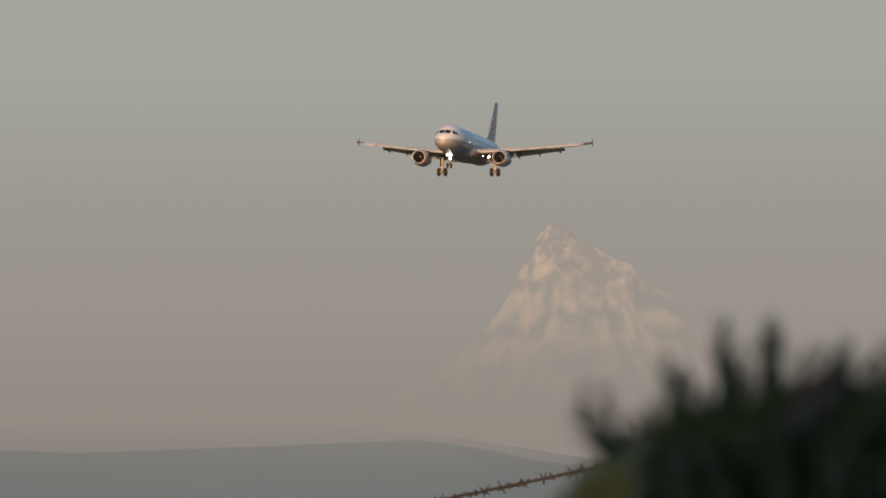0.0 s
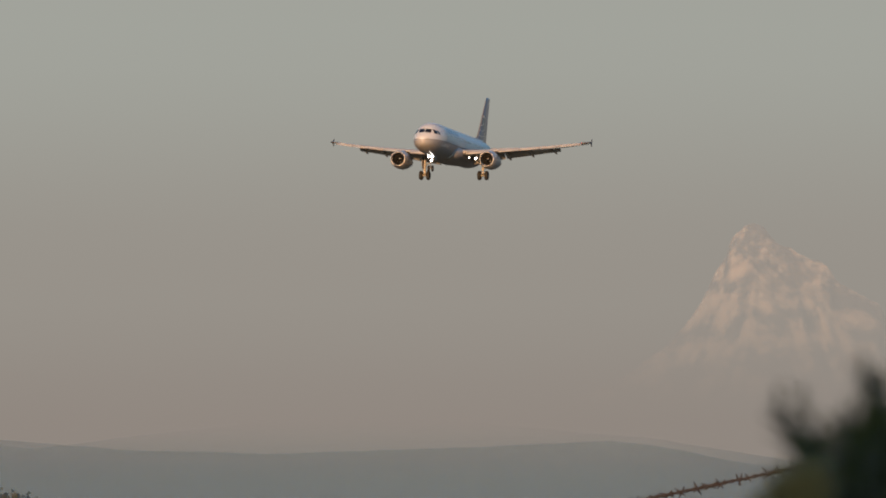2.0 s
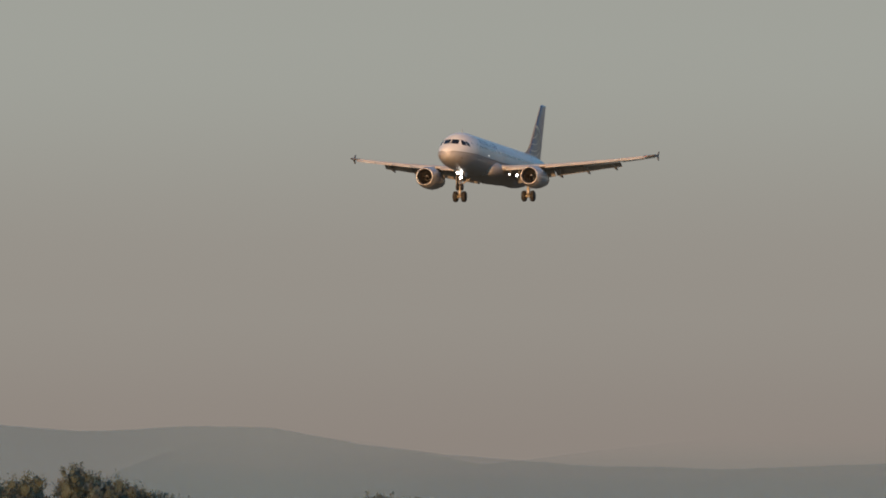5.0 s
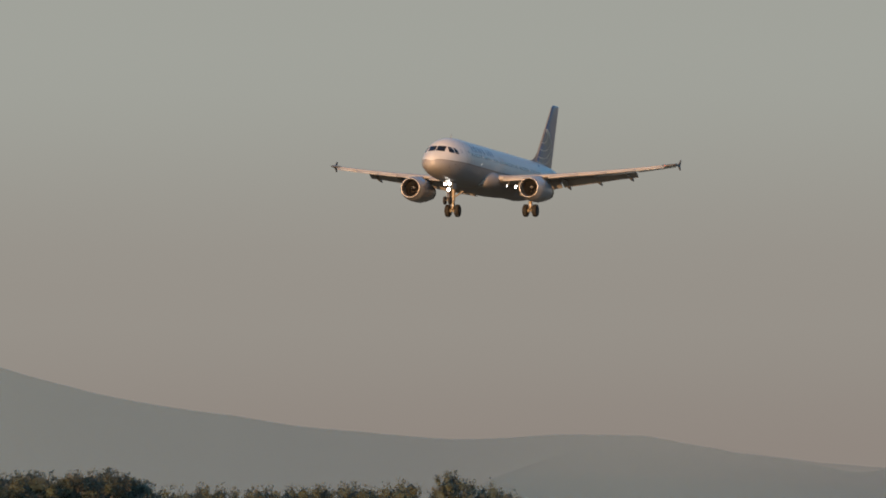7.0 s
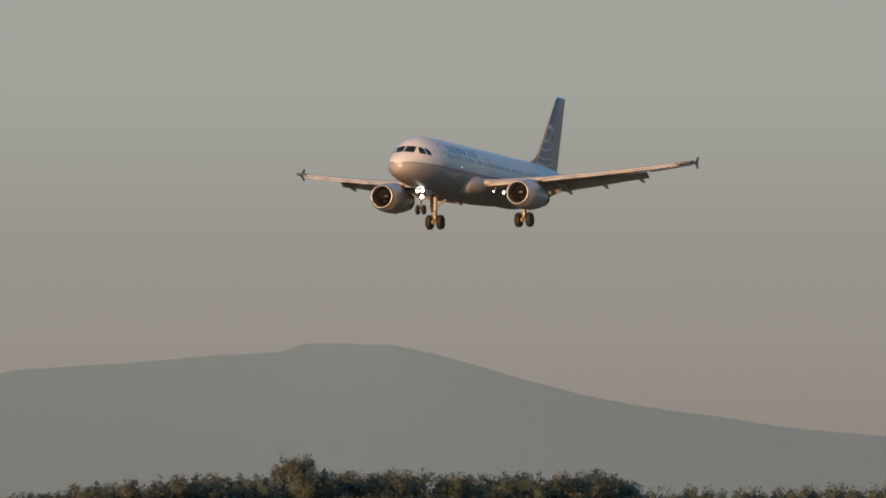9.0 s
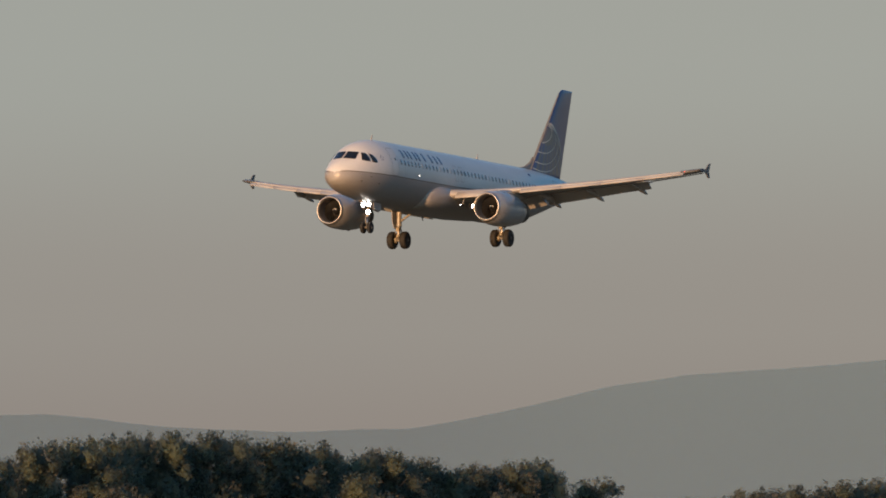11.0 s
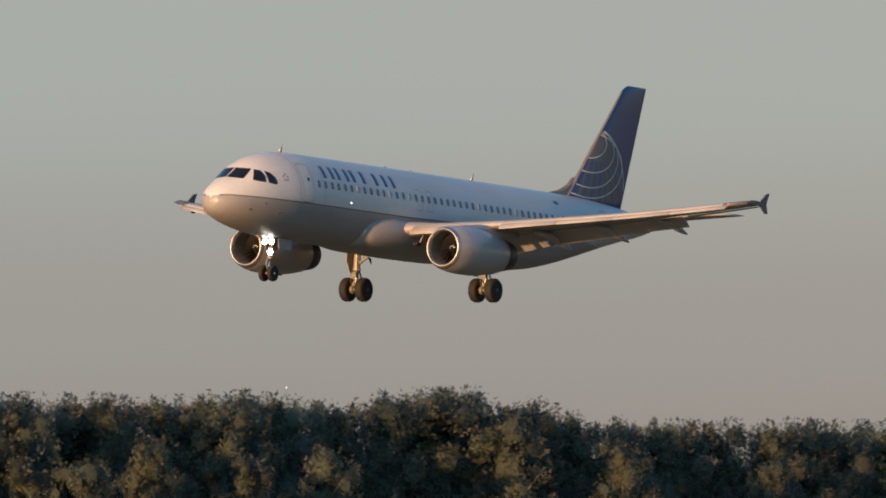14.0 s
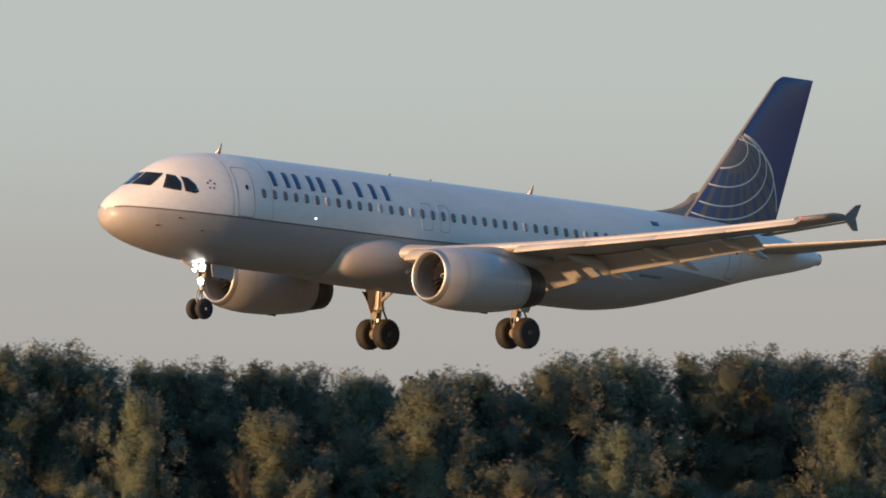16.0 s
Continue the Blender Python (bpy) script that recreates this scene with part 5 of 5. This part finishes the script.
# ---- the shrub and the wire before the camera ----
def build_shrub():
    rng = random.Random(77)
    d = 7.0
    az0 = 10.9
    def spot(px, up):
        """Metres to the side of the first line of sight, and height."""
        px, up = px * 0.7, EYE + (up - EYE) * 0.7
        return Vector((-d * math.sin(radians(az0)) + px * math.cos(radians(az0)), d * math.cos(radians(az0)) + px * math.sin(radians(az0)), up))
    shrub = new("shrub")
    foot = spot(0.40, 0)
    foot.z = 0.0
    shrub.matrix_basis = Matrix.Translation(foot)
    stems, leaves, ochre, tips = [], [], [], []
    before = Vector((math.sin(radians(az0)), -math.cos(radians(az0)), 0))
    def shoot(base, tip, width, bucket, n):
        """A shoot set with narrow leaves."""
        base, tip = Vector(base), Vector(tip)
        axis = tip - base
        stems.append(tube([base, (base + tip) / 2 + Vector((rng.uniform(-.004, .004), rng.uniform(-.01, .01), 0)), tip], [0.0045, 0.0035, 0.0012], 5))
        side = axis.cross(Vector((0.3, 1, 0))).normalized()
        other = axis.cross(side).normalized()
        for k in range(n):
            u = 0.12 + 0.88 * k / n
            a = 2.4 * k
            out_ = (math.cos(a) * side + math.sin(a) * other)
            p = base + axis * u
            dirn = (out_ * 0.75 + axis.normalized() * 0.95).normalized()
            ln = width * rng.uniform(1.5, 2.4) * (1.0 if u < 0.8 else 0.75)
            wd = dirn.cross(out_).normalized() * width * 0.22
            bucket.append(np.array([p - wd * 0.2, p + dirn * ln * 0.5 - wd, p + dirn * ln, p + dirn * ln * 0.5 + wd]))
    # top outline of the crown, as (sideways, height) of the tallest shoots
    tops = ((0.146, 1.887), (0.205, 1.872), (0.228, 1.916), (0.250, 1.893), (0.277, 1.950), (0.300, 1.918), (0.325, 1.955), (0.366, 1.930), (0.385, 1.915), (0.404, 1.935), (0.432, 1.930), (0.47, 1.93))
    for px, up in tops:
        for k in range(3):
            off_ = rng.uniform(-0.014, 0.014)
            b = spot(px + (0.33 - px) * 0.32 + off_, up - rng.uniform(0.15, 0.19)) + Vector((0, rng.uniform(-0.06, 0.06), 0)) - foot
            shoot(b, spot(px + off_ * 0.6, up - 0.012 * k) - foot + Vector((0, rng.uniform(-0.05, 0.05), 0)), 0.0110, leaves, 38)
    for k in range(1050):
        a, r = rng.uniform(0, 2 * math.pi), math.sqrt(rng.random())
        px = 0.418 + 0.26 * r * math.cos(a)
        dep = 0.27 * r * math.sin(a)
        up = 1.886 - (0.054 if px < 0.418 else 0.085) * r * r - rng.random() ** 1.4 * (0.16 if k % 3 else 0.9)
        b = spot(0.40 + (px - 0.40) * 0.7, up - rng.uniform(0.07, 0.12)) + Vector((0, dep * 0.7, 0)) - foot
        shoot(b, spot(px, up) + Vector((0, dep, 0)) - foot, 0.0135, leaves, 24)
    for k in range(20):
        u = k / 19
        p = spot(lerp(0.120, 0.166, u) + rng.uniform(-0.010, 0.010), lerp(1.752, 1.806, u ** 0.7) - rng.random() * 0.03) - foot + before * 0.32
        shoot(p - Vector((-0.012, 0, 0.035)), p, 0.016, ochre, 26)
    for k in range(4):
        p = spot(0.342 + 0.012 * k, 1.876 + 0.006 * k) - foot + before * 0.2
        shoot(p - Vector((0.012, 0, 0.03)), p, 0.009, tips, 14)
    for k in range(9):
        a = 2.4 * k
        stems.append(tube([(0.03 * math.cos(a), 0.03 * math.sin(a), -0.03), (0.10 * math.cos(a), 0.10 * math.sin(a), 0.7), (0.17 * math.cos(a), 0.17 * math.sin(a), 1.30), (0.15 * math.cos(a), 0.15 * math.sin(a), 1.66)], [0.016, 0.012, 0.009, 0.004], 7))
    v, f = merged(*stems)
    part("branchwork", mesh("branchwork", v, f, BARK), shrub)
    part("foliage", quads_mesh("foliage", np.concatenate(leaves), NEEDLE), shrub)
    part("ochre_foliage", quads_mesh("ochre_foliage", np.concatenate(ochre), OCHRE), shrub, "small tuft of ochre leaves")
    part("red_foliage", quads_mesh("red_foliage", np.concatenate(tips), BERRY), shrub, "dull red shoot tip")
    tagged(shrub, "dark green shrub with upright leafy shoots beside the fence", "shrub")


def build_fence():
    """Two fence posts and the one strand of barbed wire strung between them."""
    d, az0 = 80.0, 10.9
    ca, sa = math.cos(radians(az0)), math.sin(radians(az0))
    def spot(px, up, dep=0.0):
        return Vector((-(d + dep) * sa + px * ca, (d + dep) * ca + px * sa, up))
    ends = (spot(-4.0, 1.675), spot(2.9, 2.985))
    for p in ends:
        post = new("fence_post")
        post.matrix_basis = Matrix.Translation((p.x, p.y, 0))
        h = p.z
        v, f = lathe([(-0.2, 0.03), (h - 0.02, 0.03), (h + 0.03, 0.034), (h + 0.05, 0.02)], (0, 0, 0), "z", 14)
        part("pole", mesh("pole", v, f, POST), post)
        v, f = lathe([(h - 0.03, 0.037), (h + 0.01, 0.037)], (0, 0, 0), "z", 14)
        part("wire_clip", mesh("wire_clip", v, f, RUST), post)
        tagged(post, "galvanised steel fence post", "fence post", "posts of the fence")
    def wire_at(u):
        sag = -0.43 * u * (1 - u)
        return ends[0].lerp(ends[1], u) + Vector((0, 0, sag))
    wire = new("barbed_wire")
    n = 420
    strands = []
    for ph in (0, math.pi):
        pts = []
        for i in range(n + 1):
            u = i / n
            t_ = u * 360 + ph
            pts.append(wire_at(u) + Vector((0, 0.008 * math.cos(t_), 0.008 * math.sin(t_))))
        strands.append(tube(pts, 0.0088, 5))
    v, f = merged(*strands)
    part("strand", mesh("strand", v, f, RUST), wire, "twisted rusty strand")
    rng = random.Random(3)
    count = 60
    for i in range(count):
        c = wire_at((i + rng.uniform(0.2, 0.8)) / count)
        sh = []
        for e in (-1, 1):
            a = rng.uniform(0.5, 1.2) * e + rng.uniform(-0.3, 0.3)
            dv = Vector((math.sin(a) * 0.7, rng.uniform(-0.5, 0.5), math.cos(a))).normalized() * rng.uniform(0.04, 0.078)
            o = Vector((0.008 * e, 0, 0))
            sh.append(tube([c - dv + o, c + o, c + dv + o], [0.004, 0.010, 0.004], 5))
        sh.append(tube([c - Vector((0.014, 0, 0)), c + Vector((0.014, 0, 0))], 0.012, 6))
        v, f = merged(*sh)
        part("barb", mesh("barb", v, f, RUST), wire)
    tagged(wire, "rusty twisted barbed wire strung along a fence", "barbed wire")


def build_shade_wall():
    """An unseen plain wall, added behind the camera to keep the low sun off the shrub."""
    v, f = box(-14, 14, -9.3, -9.0, -0.3, 4.4)
    tagged(new("added_shade_wall", mesh("added_shade_wall", v, f, PLASTER, False)), "plain unseen wall added behind the camera to shade the shrub", "wall", "", "structure")


build_shrub()
build_fence()
build_shade_wall()


# ---- what moves ----
def motions():
    """The airliner comes down its straight approach, rocking a little."""
    walk(AIRLINER, [
        (0, pose(-263.47, 1385.31, 62.31, 0.72, 2.69, 88.43)), (0.5, pose(-263.47, 1349.62, 60.82, 0.77, 2.73, 88.40)),
        (1, pose(-263.47, 1313.99, 59.34, 0.82, 2.54, 88.33)), (1.5, pose(-263.47, 1278.40, 57.86, 0.79, 2.55, 88.41)),
        (2, pose(-263.47, 1242.85, 56.37, 0.69, 2.56, 88.47)), (2.5, pose(-263.47, 1207.36, 54.89, 0.54, 2.73, 88.66)),
        (3, pose(-263.47, 1171.91, 53.40, 0.38, 2.68, 88.62)), (3.5, pose(-263.47, 1136.52, 51.92, 0.24, 2.86, 88.61)),
        (4, pose(-263.47, 1101.17, 50.43, 0.02, 2.87, 88.51)), (4.5, pose(-263.47, 1065.87, 48.95, -0.11, 2.90, 88.33)),
        (4.7, pose(-263.47, 1051.76, 48.36, -0.01, 2.98, 87.99)), (5.2, pose(-263.47, 1016.53, 46.87, 0.18, 3.07, 87.53)),
        (5.7, pose(-263.47, 981.35, 45.39, 0.30, 3.02, 87.50)), (6.3, pose(-263.47, 939.19, 43.61, 0.40, 2.92, 87.70)),
        (6.8, pose(-263.47, 904.11, 42.12, 0.51, 2.89, 87.74)), (7, pose(-263.47, 890.10, 41.53, 0.56, 2.91, 87.70)),
        (7.5, pose(-263.47, 855.09, 40.05, 0.32, 3.02, 87.90)), (8, pose(-263.47, 820.12, 38.56, -0.15, 2.92, 87.62)),
        (8.5, pose(-263.47, 785.21, 37.08, -0.41, 2.55, 87.99)), (9, pose(-263.47, 750.35, 35.61, -0.73, 2.70, 87.77)),
        (9.2, pose(-263.47, 736.42, 35.02, -0.67, 2.89, 87.53)), (9.7, pose(-263.47, 701.62, 33.56, -0.53, 3.01, 87.17)),
        (10.2, pose(-263.47, 666.87, 32.11, -0.39, 2.75, 87.13)), (10.8, pose(-263.47, 625.24, 30.38, -0.22, 2.38, 87.40)),
        (11.3, pose(-263.47, 590.59, 28.95, -0.06, 2.41, 87.81)), (11.5, pose(-263.47, 576.75, 28.38, 0.01, 2.55, 88.01)),
        (12, pose(-263.47, 542.18, 26.96, 0.48, 2.72, 88.12)), (12.5, pose(-263.47, 507.65, 25.55, 1.27, 2.57, 87.97)),
        (13, pose(-263.47, 473.17, 24.15, 2.12, 2.67, 88.04)), (13.5, pose(-263.47, 438.74, 22.75, 2.07, 2.67, 88.24)),
        (14, pose(-263.47, 404.36, 21.37, 1.39, 2.79, 88.24)), (14.5, pose(-263.47, 370.03, 19.99, 0.24, 2.84, 88.35)),
        (15, pose(-263.47, 335.75, 18.62, -0.32, 3.12, 88.21)), (15.5, pose(-263.47, 301.51, 17.26, -0.19, 3.46, 88.22)),
        (16, pose(-263.47, 267.32, 15.91, 0.85, 3.80, 88.17)),
    ])


motions()
